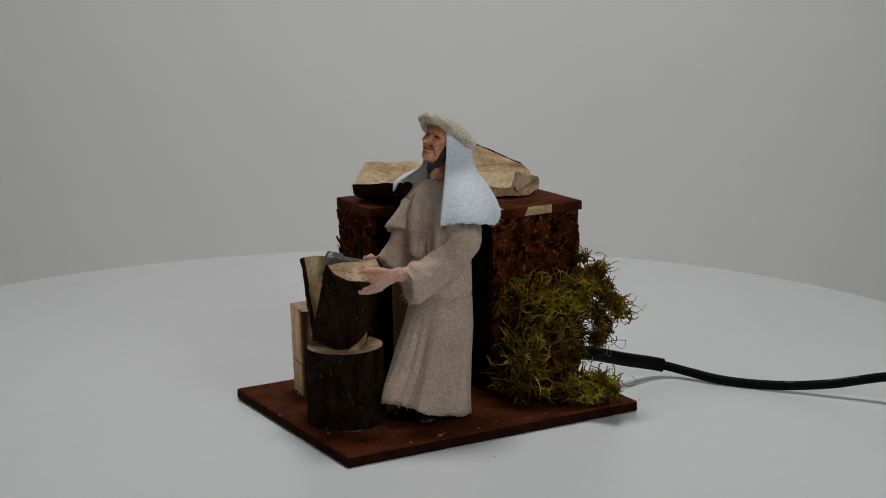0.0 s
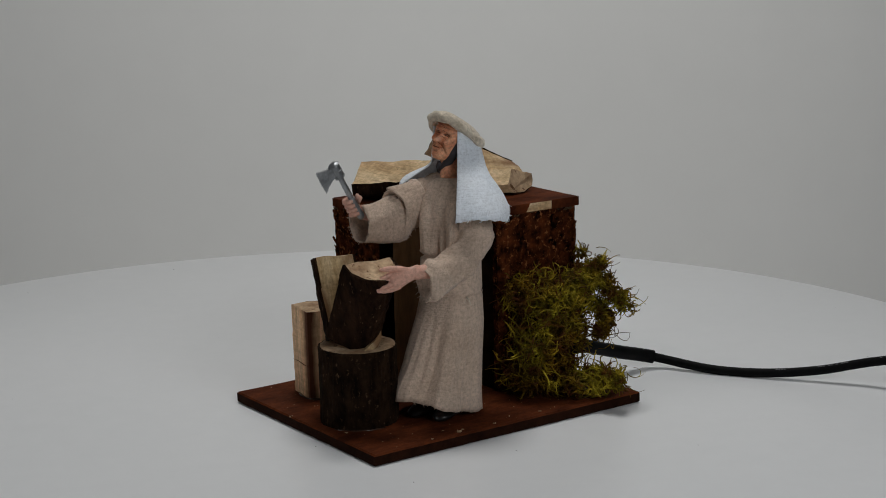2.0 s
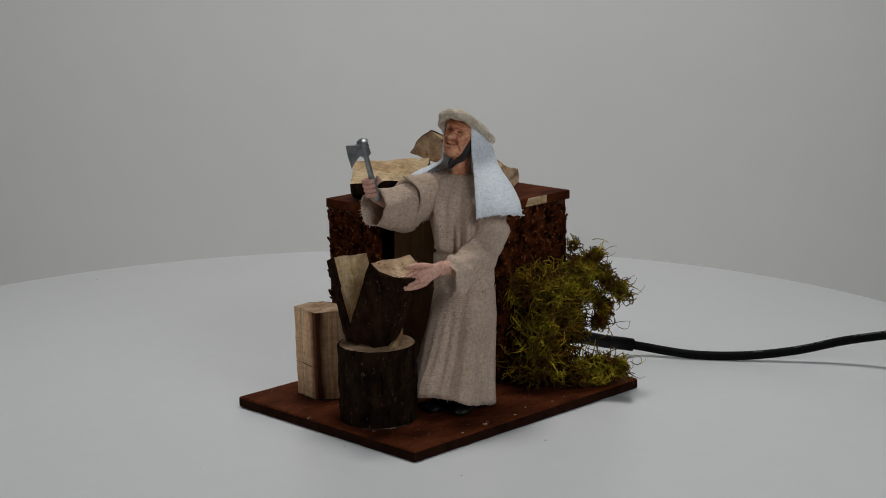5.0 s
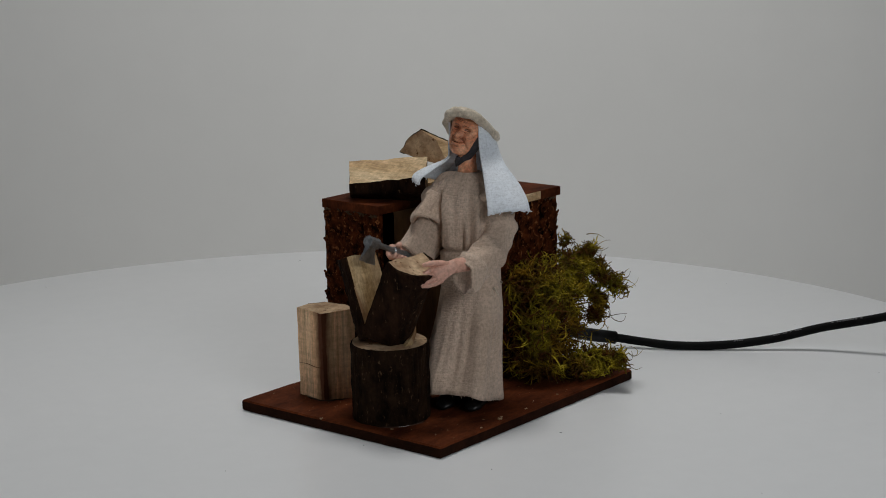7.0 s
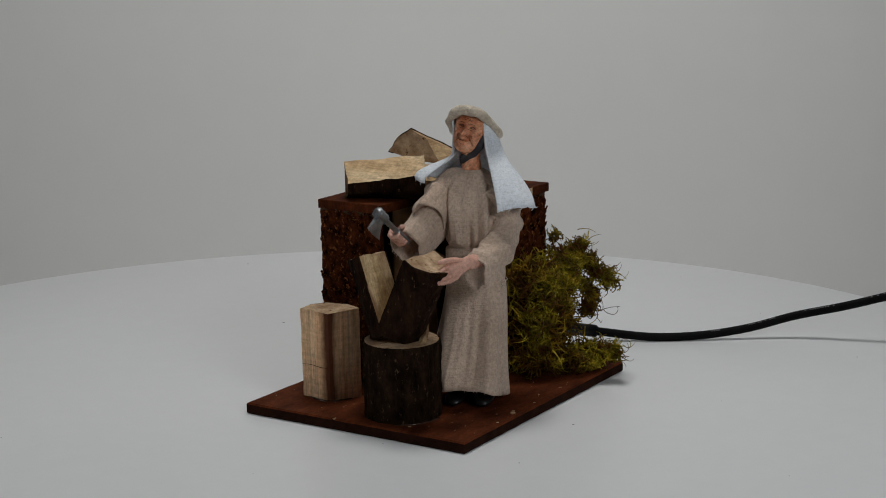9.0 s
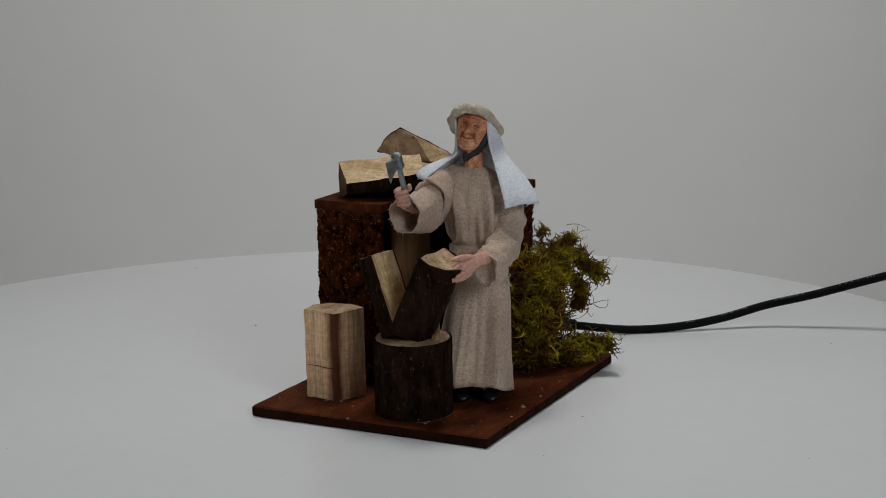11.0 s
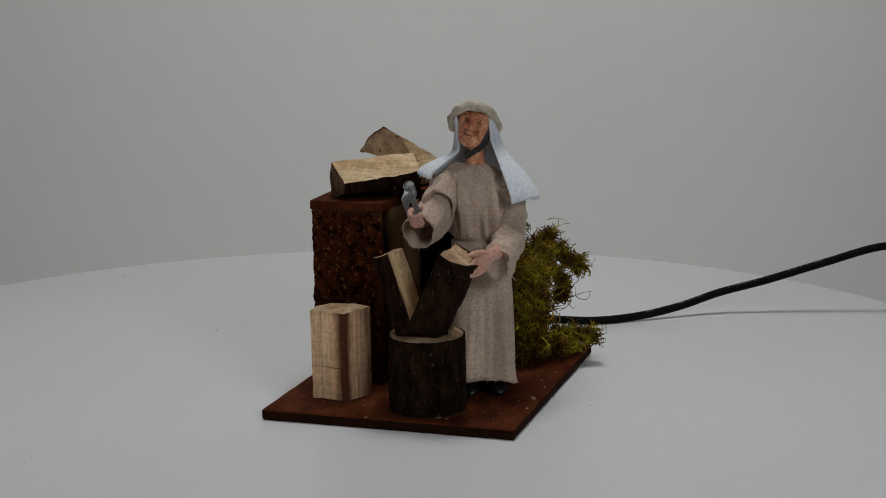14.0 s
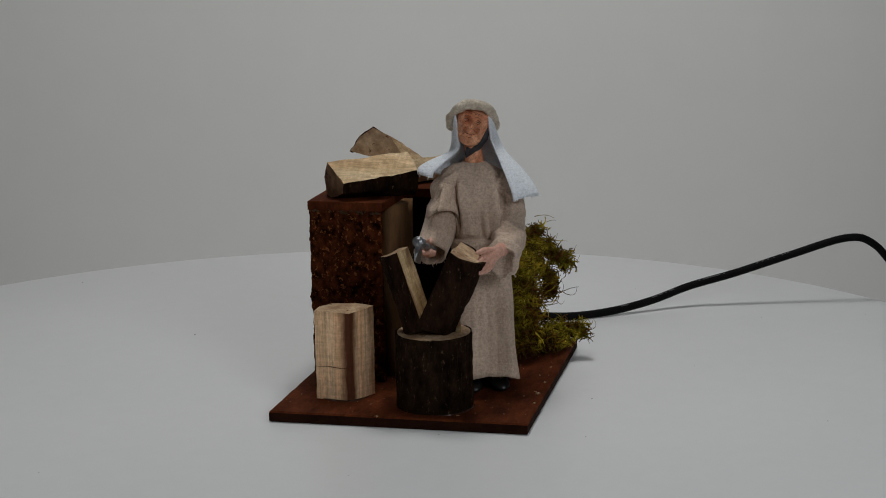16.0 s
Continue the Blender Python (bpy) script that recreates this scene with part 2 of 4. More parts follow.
def prism(bm, polygon, z0, z1, top=None, steps=1):
    """A prism over a plan polygon; top: the polygon at its upper end."""
    top = top or polygon
    rings = []
    for k in range(steps + 1):
        f = k / steps
        rings.append([Vector((a[0] + (b[0] - a[0]) * f, a[1] + (b[1] - a[1]) * f, z0 + (z1 - z0) * f)) for a, b in zip(polygon, top)])
    return loft(bm, rings)


def catmull(points, n):
    pts = [Vector(p) for p in points]
    out = []
    for i in range(len(pts) - 1):
        a, b, c, d = pts[max(i - 1, 0)], pts[i], pts[i + 1], pts[min(i + 2, len(pts) - 1)]
        for k in range(n):
            t = k / n
            out.append(0.5 * ((2 * b) + (c - a) * t + (2 * a - 5 * b + 4 * c - d) * t * t + (3 * b - a - 3 * c + d) * t ** 3))
    return out + [pts[-1]]


def smooth_step(a, b, x):
    x = min(max((x - a) / (b - a), 0), 1)
    return x * x * (3 - 2 * x)


# ---- the studio ----
def build_backdrop():
    bm = bmesh.new()
    prof = [(-9.0, -3.0)]
    for k in range(13):
        a = math.radians(90 * k / 12)
        prof.append((6.2 + 1.0 * math.sin(a), -3.0 + 1.0 * (1 - math.cos(a))))
    prof.append((7.2, 12.0))
    rows = [[Vector((x, y, z)) for y, z in prof] for x in (-9, -4.5, 0, 4.5, 9)]
    loft(bm, rows, False, False)
    ob = new("backdrop", mesh_from("backdrop", bm, PAPER, Vector(), True))
    solid = ob.modifiers.new("thickness", "SOLIDIFY")
    solid.thickness, solid.offset = 0.004, -1
    tagged(ob, "seamless off-white paper backdrop curving up behind the turntable", "backdrop", "", "structure")


build_backdrop()


def build_turntable():
    table = thing("turntable", (0, 0, 0), "large round white satin display turntable", "turntable")
    TURNING[-1] = (table, None)
    R = 2.3457
    bm = bmesh.new()
    prof = [(0.0, 0.0), (R * 0.5, 0.0), (R - 0.02, 0.0), (R - 0.006, -0.004), (R, -0.014), (R, -0.09), (R - 0.02, -0.105), (0.0, -0.105)]
    rings = []
    for r, z in prof:
        rings.append([Vector((max(r, 0.001) * math.cos(k * math.tau / 256), max(r, 0.001) * math.sin(k * math.tau / 256), z)) for k in range(256)])
    loft(bm, rings)
    part("disc", bm, DISC, table)
    bm = bmesh.new()
    rings = [[Vector((r * math.cos(k * math.tau / 64), r * math.sin(k * math.tau / 64), z)) for k in range(64)] for r, z in ((0.9, -3.0), (0.9, -2.95), (0.5, -2.9), (0.5, -0.4), (0.8, -0.3), (0.8, -0.105))]
    loft(bm, rings)
    part("pedestal", bm, DISC, table)
    rnd = random.Random(5)
    bm = bmesh.new()
    for k in range(30):
        a, r = rnd.uniform(0, math.tau), 2.2 * math.sqrt(rnd.random())
        p = Vector((r * math.cos(a), r * math.sin(a), 0.0))
        s = rnd.uniform(0.0008, 0.0022)
        way = Vector((math.cos(a * 7), math.sin(a * 7), 0)) * s * rnd.uniform(0.6, 2.2)
        tube(bm, [p + way * -1, p, p + way], [s * 0.6, s, s * 0.5], 5)
    tagged(part("dust_specks", bm, DUST, table), "scattered grey dust specks", "", "", "stuff")


build_turntable()

HB = 0.0352
DEPTH = 0.8091


# ---- the display board ----
def build_board():
    board = thing("display_board", (0.5, DEPTH / 2, 0), "reddish-brown stained rectangular wooden base board, worn at its edges", "base board")
    bm = bmesh.new()
    nx, ny = 60, 48
    rnd = random.Random(2)
    prof = [(0.004, 0.0), (0.0, 0.004), (0.0, HB - 0.005), (0.004, HB), (0.03, HB)]
    rings = []
    for inset, z in prof:
        ring = []
        for k in range(nx):
            ring.append((inset + (1 - 2 * inset) * k / nx, inset))
        for k in range(ny):
            ring.append((1 - inset, inset + (DEPTH - 2 * inset) * k / ny))
        for k in range(nx):
            ring.append((1 - inset - (1 - 2 * inset) * k / nx, DEPTH - inset))
        for k in range(ny):
            ring.append((inset, DEPTH - inset - (DEPTH - 2 * inset) * k / ny))
        rings.append([Vector((x + 0.0022 * noise.noise((x * 22, y * 22, z * 30)), y + 0.0022 * noise.noise((y * 22, x * 22, 5 + z * 30)), z)) for x, y in ring])
    loft(bm, rings)
    # sides and underside take the darker tone
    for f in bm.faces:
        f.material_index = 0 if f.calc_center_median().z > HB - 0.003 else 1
    part("board", bm, [STAINED, DARKER_EDGE], board, "", False)
    bm = bmesh.new()
    for x, y, s in ((0.3073, 0.0142, 0.010), (0.0, 0.4634, 0.006), (0.33, 0.03, 0.004), (0.21, 0.012, 0.004), (0.44, 0.02, 0.004), (0.62, 0.03, 0.004), (0.05, 0.22, 0.004), (0.28, 0.06, 0.003), (0.52, 0.05, 0.003)):
        for k in range(4):
            p = Vector((x + rnd.uniform(-s, s), y + rnd.uniform(-s, s) * 0.6 + s * 0.6, HB + 0.0005))
            tube(bm, [p, p + Vector((rnd.uniform(-s, s), rnd.uniform(-s, s), s * 0.3))], [s * 0.4, s * 0.25], 5)
    for k in range(150):
        x, y = rnd.random(), rnd.random() * DEPTH
        p, s = Vector((x * 0.96 + 0.02, y * 0.96 + 0.02, HB)), rnd.uniform(0.0007, 0.0016)
        tube(bm, [p, p + Vector((rnd.uniform(-2, 2) * s, rnd.uniform(-2, 2) * s, s * 0.8))], [s, s * 0.6], 4)
    tagged(part("sawdust", bm, END_GRAIN, board), "pale wood crumbs and chipped spots", "", "", "stuff")


build_board()


# ---- the bark-clad hut behind the figure ----
def bark_panel(bm, a, b, z0, z1, thick, seed):
    """An upright slab from plan point a to b, its bark on the left of that way."""
    a, b = Vector((*a, 0)), Vector((*b, 0))
    way = b - a
    out = Vector((way.y, -way.x, 0)).normalized()
    n, m = max(4, int(way.length / 0.008)), int((z1 - z0) / 0.009)
    front = []
    for j in range(m + 1):
        row = []
        for i in range(n + 1):
            p = a + way * i / n + Vector((0, 0, z0 + (z1 - z0) * j / m))
            q = Vector((p.x * 26 + seed, p.y * 26, p.z * 15))
            rise = 0.008 * noise.noise(q) + 0.009 * abs(noise.noise(q * 2.3)) + 0.005 * noise.noise(q * 5.1)
            edge = 1.0 if 0 < i < n else 0.6
            row.append(p + out * (thick / 2 + rise * edge) + Vector((0, 0, 0.004 * noise.noise(q * 3) if j in (0, m) else 0)))
        front.append(row)
    fv = [[bm.verts.new(p) for p in row] for row in front]
    for j in range(m):
        for i in range(n):
            bm.faces.new((fv[j][i], fv[j][i + 1], fv[j + 1][i + 1], fv[j + 1][i]))
    back = [bm.verts.new(p - out * thick / 2) for p in (a + Vector((0, 0, z0)), b + Vector((0, 0, z0)), b + Vector((0, 0, z1)), a + Vector((0, 0, z1)))]
    bm.faces.new(back[::-1])
    bm.faces.new([v for v in fv[0]][::-1] + [back[0], back[1]])
    bm.faces.new([v for v in fv[m]] + [back[2], back[3]])
    bm.faces.new([fv[j][0] for j in range(m + 1)] + [back[3], back[0]])
    bm.faces.new([fv[j][n] for j in range(m, -1, -1)] + [back[1], back[2]])


def build_hut():
    hut = thing("bark_hut", (0.67, 0.53, HB), "small hut of reddish bark slabs under a flat stained wooden top", "hut")
    z0, z1, zt = HB, 0.600, 0.6296
    for i, (a, b) in enumerate((((0.372, 0.765), (0.372, 0.535)), ((0.65, 0.288), (0.966, 0.288)), ((0.966, 0.288), (0.966, 0.765)), ((0.966, 0.765), (0.372, 0.765)))):
        bm = bmesh.new()
        bark_panel(bm, a, b, z0, z1, 0.02, i * 9)
        part("bark_slab", bm, RED_BARK, hut, "", False)
    # inner boards; the recess's shade is put into their near-black colour
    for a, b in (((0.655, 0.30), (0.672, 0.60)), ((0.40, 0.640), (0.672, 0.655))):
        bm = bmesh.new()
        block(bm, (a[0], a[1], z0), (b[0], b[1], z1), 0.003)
        part("inner_board", bm, RECESS_SHADE, hut, "inner board coloured near black for the shade of the recess")
    bm = bmesh.new()
    arc = [Vector((0.427 + 0.193 * k / 12, 0.527 - 0.034 * k / 12 - 0.022 * math.sin(math.pi * k / 12), 0)) for k in range(13)]
    ring = arc + [Vector((0.625, 0.60, 0)), Vector((0.51, 0.60, 0))]
    loft(bm, [[p + Vector((0, 0.003 * noise.noise((p.x * 30, 0, z * 12)), z)) for p in ring] for z in [z0 + (z1 - z0) * k / 14 for k in range(15)]])
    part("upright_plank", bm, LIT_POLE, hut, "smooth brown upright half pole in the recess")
    bm = bmesh.new()
    poly = [(0.353, 0.525), (0.62, 0.525), (0.635, 0.505), (0.635, 0.268), (0.978, 0.268), (0.987, 0.782), (0.362, 0.778)]
    prism(bm, poly, z1, zt)
    bmesh.ops.bevel(bm, geom=list(bm.edges), offset=0.003, segments=2, profile=0.6, affect="EDGES")
    top = part("top_board", bm, STAINED, hut, "", False)
    bm = bmesh.new()
    prism(bm, [(0.763, 0.2655), (0.862, 0.2655), (0.862, 0.269), (0.763, 0.269)], 0.603, 0.6285, [(0.778, 0.2655), (0.862, 0.2655), (0.862, 0.269), (0.778, 0.269)])
    part("bare_patch", bm, PALE_WOOD_Y, top, "chipped bare wood patch on the front edge", False)
    bm = bmesh.new()
    rnd = random.Random(4)
    for k in range(50):
        if k < 26:
            p = Vector((0.357, rnd.uniform(0.54, 0.77), 0.598 + rnd.uniform(-0.006, 0.003)))
            w = Vector((rnd.uniform(-0.003, 0.003), rnd.uniform(-0.012, 0.012), rnd.uniform(-0.006, 0.004)))
        else:
            p = Vector((rnd.uniform(0.66, 0.96), 0.274, 0.598 + rnd.uniform(-0.006, 0.003)))
            w = Vector((rnd.uniform(-0.012, 0.012), rnd.uniform(-0.003, 0.003), rnd.uniform(-0.006, 0.004)))
        tube(bm, [p - w, p, p + w], [0.001, 0.0026, 0.001], 5)
    chips = bmesh.new()
    for k in range(520):
        z = rnd.uniform(z0 + 0.01, z1 - 0.004)
        up = Vector((0, 0, 1))
        if k % 2:
            p, out, side = Vector((0.356, rnd.uniform(0.54, 0.762), z)), Vector((-1, 0, 0)), Vector((0, 1, 0))
        else:
            p, out, side = Vector((rnd.uniform(0.655, 0.962), 0.272, z)), Vector((0, -1, 0)), Vector((1, 0, 0))
        p += out * rnd.uniform(-0.001, 0.004)
        w, h = rnd.uniform(0.003, 0.008), rnd.uniform(0.004, 0.013)
        lift, turn = rnd.uniform(0.0, 0.006), rnd.uniform(-0.5, 0.5)
        face = [p + (side * math.cos(turn) + up * math.sin(turn)) * a * w + (up * math.cos(turn) - side * math.sin(turn)) * b * h + out * (lift if b > 0 else -0.002) for a, b in ((-1, -0.8), (0.7, -1), (1, 0.6), (0.1, 1), (-0.9, 0.7))]
        loft(chips, [face, [q - out * 0.0025 for q in face]])
    tagged(part("loose_bark", chips, RED_BARK, hut, "", False), "small loose chips of reddish bark", "", "", "stuff")
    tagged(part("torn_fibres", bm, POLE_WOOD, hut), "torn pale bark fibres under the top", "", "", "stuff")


build_hut()


# ---- firewood ----
def wedge_log(name, origin, end_a, end_b, wood, bark_faces, label, group="firewood", end=END_GRAIN, seed=0, cuts=14, rough=0.0045):
    """A split log: the polygon end_a carried straight to end_b; bark_faces are the polygon sides that keep bark."""
    log = thing(name, origin, label, "firewood", group)
    n = len(end_a)
    for kind in ("wood", "bark"):
        bm = bmesh.new()
        rings = []
        for k in range(cuts + 1):
            ring = []
            for i in range(n):
                a, b = Vector(end_a[i]), Vector(end_b[i])
                a2, b2 = Vector(end_a[(i + 1) % n]), Vector(end_b[(i + 1) % n])
                for s in range(5):
                    p = a.lerp(b, k / cuts).lerp(a2.lerp(b2, k / cuts), s / 5)
                    j = Vector((noise.noise(p * 30 + Vector((seed, 0, 0))), noise.noise(p * 30 + Vector((0, seed, 9))), noise.noise(p * 30 + Vector((5, 0, seed)))))
                    ring.append(p + j * rough)
            rings.append(ring)
        vs = [[bm.verts.new(p) for p in ring] for ring in rings]
        m = n * 5
        for a, b in zip(vs, vs[1:]):
            for i in range(m):
                if ((i // 5) in bark_faces) == (kind == "bark"):
                    bm.faces.new((a[i], a[(i + 1) % m], b[(i + 1) % m], b[i])).material_index = 0
        if kind == "wood":
            for ring in (vs[0], vs[-1]):
                bm.faces.new(ring).material_index = 1
        else:
            bmesh.ops.delete(bm, geom=[v for v in bm.verts if not v.link_faces], context="VERTS")
            bm.normal_update()
            centre = sum((Vector(p) for p in (*end_a, *end_b)), Vector()) / (2 * n)
            axis = (Vector(end_b[0]) - Vector(end_a[0])).normalized()
            faces = list(bm.faces)
            got = bmesh.ops.extrude_face_region(bm, geom=faces)
            for v in [g for g in got["geom"] if isinstance(g, bmesh.types.BMVert)]:
                near = v.co - centre
                near -= axis * near.dot(axis)
                v.co += near.normalized() * (0.0035 + 0.003 * noise.noise(v.co * 45))
        if bm.faces:
            part(kind, bm, [wood, end] if kind == "wood" else DARK_BARK, log, "", False)
        else:
            bm.free()
    return log


# upright pale block on the board
blk = [(0.150, 0.700), (0.137, 0.583), (0.232, 0.531), (0.262, 0.60), (0.245, 0.672), (0.205, 0.70)]
wedge_log("firewood_block", (0.20, 0.62, HB), [(x + 0.004, y + 0.002, HB) for x, y in blk], [(x, y, z) for (x, y), z in zip(blk, (0.321, 0.318, 0.324, 0.322, 0.322, 0.322))],
          BLOCK_WOOD, (3, 4), "pale split block of firewood standing upright, glued to the board", "firewood", END_GRAIN, 3, 14, 0.0018)


block_thing = [o for o in bpy.data.objects if o.name == "firewood_block"][0]


def build_block_marks():
    bm = bmesh.new()
    tube(bm, [(0.1515, 0.702, 0.141), (0.1455, 0.66, 0.144), (0.1415, 0.62, 0.140), (0.1375, 0.584, 0.142)], [0.0006, 0.0013, 0.0014, 0.0010], 6, 0, 0.6)
    part("crack", bm, RED_STAIN, block_thing, "thin reddish crack across the wood")
    bm = bmesh.new()
    tube(bm, [(0.158, 0.69, HB), (0.140, 0.64, HB), (0.136, 0.60, HB), (0.150, 0.575, HB), (0.20, 0.545, HB)], [0.003, 0.006, 0.004, 0.006, 0.003], 8, 0, 0.6)
    part("glue_seam", bm, GLUE, block_thing, "glossy dried glue seam")


build_block_marks()

# lying half log at the front of the top
wedge_log("firewood_log", (0.46, 0.60, 0.6296),
          [(0.451, 0.734, 0.742), (0.362, 0.655, 0.687), (0.372, 0.662, 0.655), (0.425, 0.705, 0.632), (0.465, 0.742, 0.634), (0.480, 0.752, 0.69)],
          [(0.558, 0.490, 0.765), (0.476, 0.435, 0.716), (0.485, 0.440, 0.665), (0.515, 0.46, 0.632), (0.565, 0.50, 0.634), (0.580, 0.515, 0.69)],
          PALE_WOOD_Y, (1, 2, 3, 4), "pale half-split log lying on its bark side on the hut top", "firewood", LOG_END, 5)
# half-round log lying towards the back corner
wedge_log("firewood_log", (0.8, 0.52, 0.6296),
          [(0.60, 0.655, 0.705), (0.575, 0.60, 0.66), (0.595, 0.60, 0.634), (0.635, 0.63, 0.632), (0.665, 0.67, 0.640), (0.685, 0.70, 0.665), (0.665, 0.70, 0.695)],
          [(0.842, 0.445, 0.712), (0.806, 0.418, 0.668), (0.832, 0.414, 0.638), (0.880, 0.430, 0.634), (0.922, 0.446, 0.643), (0.944, 0.463, 0.664), (0.934, 0.460, 0.684)],
          PALE_WOOD_Y, (2, 3, 4, 5), "pale half-round log with a weathered end on the hut top", "firewood", END_GRAIN, 7)
# wedge lying across the other two
wedge_log("firewood_log", (0.8, 0.62, 0.70),
          [(0.718, 0.648, 0.821), (0.706, 0.693, 0.792), (0.695, 0.724, 0.744), (0.715, 0.63, 0.716), (0.722, 0.541, 0.713), (0.728, 0.59, 0.790)],
          [(0.955, 0.585, 0.706), (0.955, 0.62, 0.70), (0.955, 0.66, 0.675), (0.955, 0.60, 0.66), (0.955, 0.52, 0.668), (0.955, 0.55, 0.695)],
          PALE_WOOD_X, (0, 1), "pale triangular split log laid across the other logs", "firewood", END_GRAIN, 9)


# ---- chopping stump and the half-split log on it ----
def build_stump():
    c, r, zt = Vector((0.154, 0.318, 0)), 0.119, 0.268
    stump = thing("chopping_stump", (c.x, c.y, HB), "short round chopping stump with rough grey-brown bark", "tree stump")
    bm = bmesh.new()
    n, m = 110, 44
    rings = []
    for j in range(m + 1):
        z = HB + (zt - HB) * j / m
        ring = []
        for k in range(n):
            a = k * math.tau / n
            d = Vector((math.cos(a), math.sin(a), 0))
            q = Vector((d.x * 7, d.y * 7, z * 9))
            rr = r + 0.004 * noise.noise(d * 1.5) + 0.0035 * noise.noise(q) + 0.0035 * noise.noise(q * 2.6) - 0.005 * abs(noise.noise(Vector((d.x * 18, d.y * 18, z * 12))))
            ring.append(c + d * rr + Vector((0, 0, z + (0.003 * noise.noise(d * 3) if j == m else 0))))
        rings.append(ring)
    for f in (0.955, 0.94):
        rings.append([c + (p - c - Vector((0, 0, p.z))) * f + Vector((0, 0, zt + (0.0 if f > 0.95 else -0.004))) for p in rings[m]])
    loft(bm, rings)
    part("bark", bm, STUMP_BARK, stump, "", False)
    bm = bmesh.new()
    rings = []
    for f, z in ((0.95, zt - 0.02), (0.95, zt + 0.001), (0.8, zt + 0.003), (0.5, zt + 0.003), (0.2, zt + 0.003), (0.01, zt + 0.003)):
        rings.append([c + Vector((math.cos(k * math.tau / 60) * r * f, math.sin(k * math.tau / 60) * r * f, z + 0.002 * noise.noise((math.cos(k * math.tau / 60) * 4 * f, math.sin(k * math.tau / 60) * 4 * f, 0)))) for k in range(60)])
    loft(bm, rings)
    part("cut_top", bm, END_GRAIN, stump, "pale sawn top", False)
    bm = bmesh.new()
    p = [c + Vector((math.cos(a) * (r + 0.004), math.sin(a) * (r + 0.004), HB)) for a in [math.radians(200 + 7 * k) for k in range(12)]]
    tube(bm, p, [0.002, 0.004, 0.005, 0.004, 0.005, 0.004, 0.004, 0.006, 0.004, 0.005, 0.004, 0.002], 6, 0, 0.6)
    part("glue_seam", bm, GLUE, stump, "glossy dried glue seam")


build_stump()


def half_log(log, base, lean, length, flip, radius, thick, seed):
    """One half of a split round log: flat face towards the cleft, bark round the outside. lean: degrees away from the cleft."""
    turn = Matrix.Translation(base) @ Matrix.Rotation(radians(lean), 4, "X")
    n, m = 22, 22
    for kind in ("wood", "bark"):
        bm = bmesh.new()
        rings = []
        for j in range(m + 1):
            z = length * j / m
            ring = []
            for k in range(n + 1):
                a = math.pi * k / n
                q = Vector((math.cos(a) * 6, math.sin(a) * 6, z * 20 + seed))
                rr = radius + 0.004 * noise.noise(q * 0.5) + (0.0045 * noise.noise(q) + 0.004 * noise.noise(q * 2.5) if kind == "bark" else -0.007)
                x, y = rr * math.cos(a), rr * math.sin(a) * flip * thick
                zz = z + (0.010 * noise.noise(Vector((x * 14, y * 14, seed))) + 0.06 * (-x if seed < 5 else y) if j == m else 0)
                ring.append(turn @ Vector((x, y, zz)))
            if kind == "bark":
                for k in range(n, -1, -1):
                    a = math.pi * k / n
                    rr = radius - 0.008
                    zz = z + (0.010 * noise.noise(Vector((rr * math.cos(a) * 14, rr * math.sin(a) * flip * 14, seed))) + 0.06 * (-rr * math.cos(a) if seed < 5 else rr * math.sin(a) * flip) if j == m else 0)
                    ring.append(turn @ Vector((rr * math.cos(a), rr * math.sin(a) * flip * thick, zz)))
            else:
                for k in range(1, 10):
                    x = -rr + 2 * rr * k / 10
                    y = 0.004 * noise.noise(Vector((x * 40, 3, z * 6 + seed)))
                    zz = z + (0.010 * noise.noise(Vector((x * 14, y * 14, seed))) + 0.06 * (-x if seed < 5 else y) if j == m else 0)
                    ring.append(turn @ Vector((x, y, zz)))
            rings.append(ring)
        loft(bm, rings)
        for f in bm.faces:
            f.material_index = 1 if kind == "wood" and len(f.verts) > 4 else 0
        part(kind + "_half", bm, [PALE_WOOD, END_GRAIN] if kind == "wood" else DARK_BARK, log, "", False)


def build_split_log():
    log = thing("split_log", (0.15, 0.31, 0.271), "log cleft into two leaning halves, dark bark outside, pale inside", "log", "firewood")
    half_log(log, Vector((0.137, 0.330, 0.292)), -18, 0.246, 1, 0.072, 1.05, 2)
    half_log(log, Vector((0.150, 0.350, 0.306)), 25, 0.254, -1, 0.086, 1.2, 7)
    bm = bmesh.new()
    front = [Vector(p) for p in ((0.118, 0.224, 0.273), (0.150, 0.224, 0.271), (0.176, 0.240, 0.271), (0.192, 0.243, 0.295), (0.193, 0.245, 0.318), (0.160, 0.234, 0.292))]
    loft(bm, [front, [p + Vector((0.006, 0.016, 0)) for p in front]])
    part("splinter", bm, PALE_WOOD, log, "pale splinter at the foot of the log", False)


build_split_log()


# ---- the woodcutter figurine ----
FACE_DIR = math.radians(203)


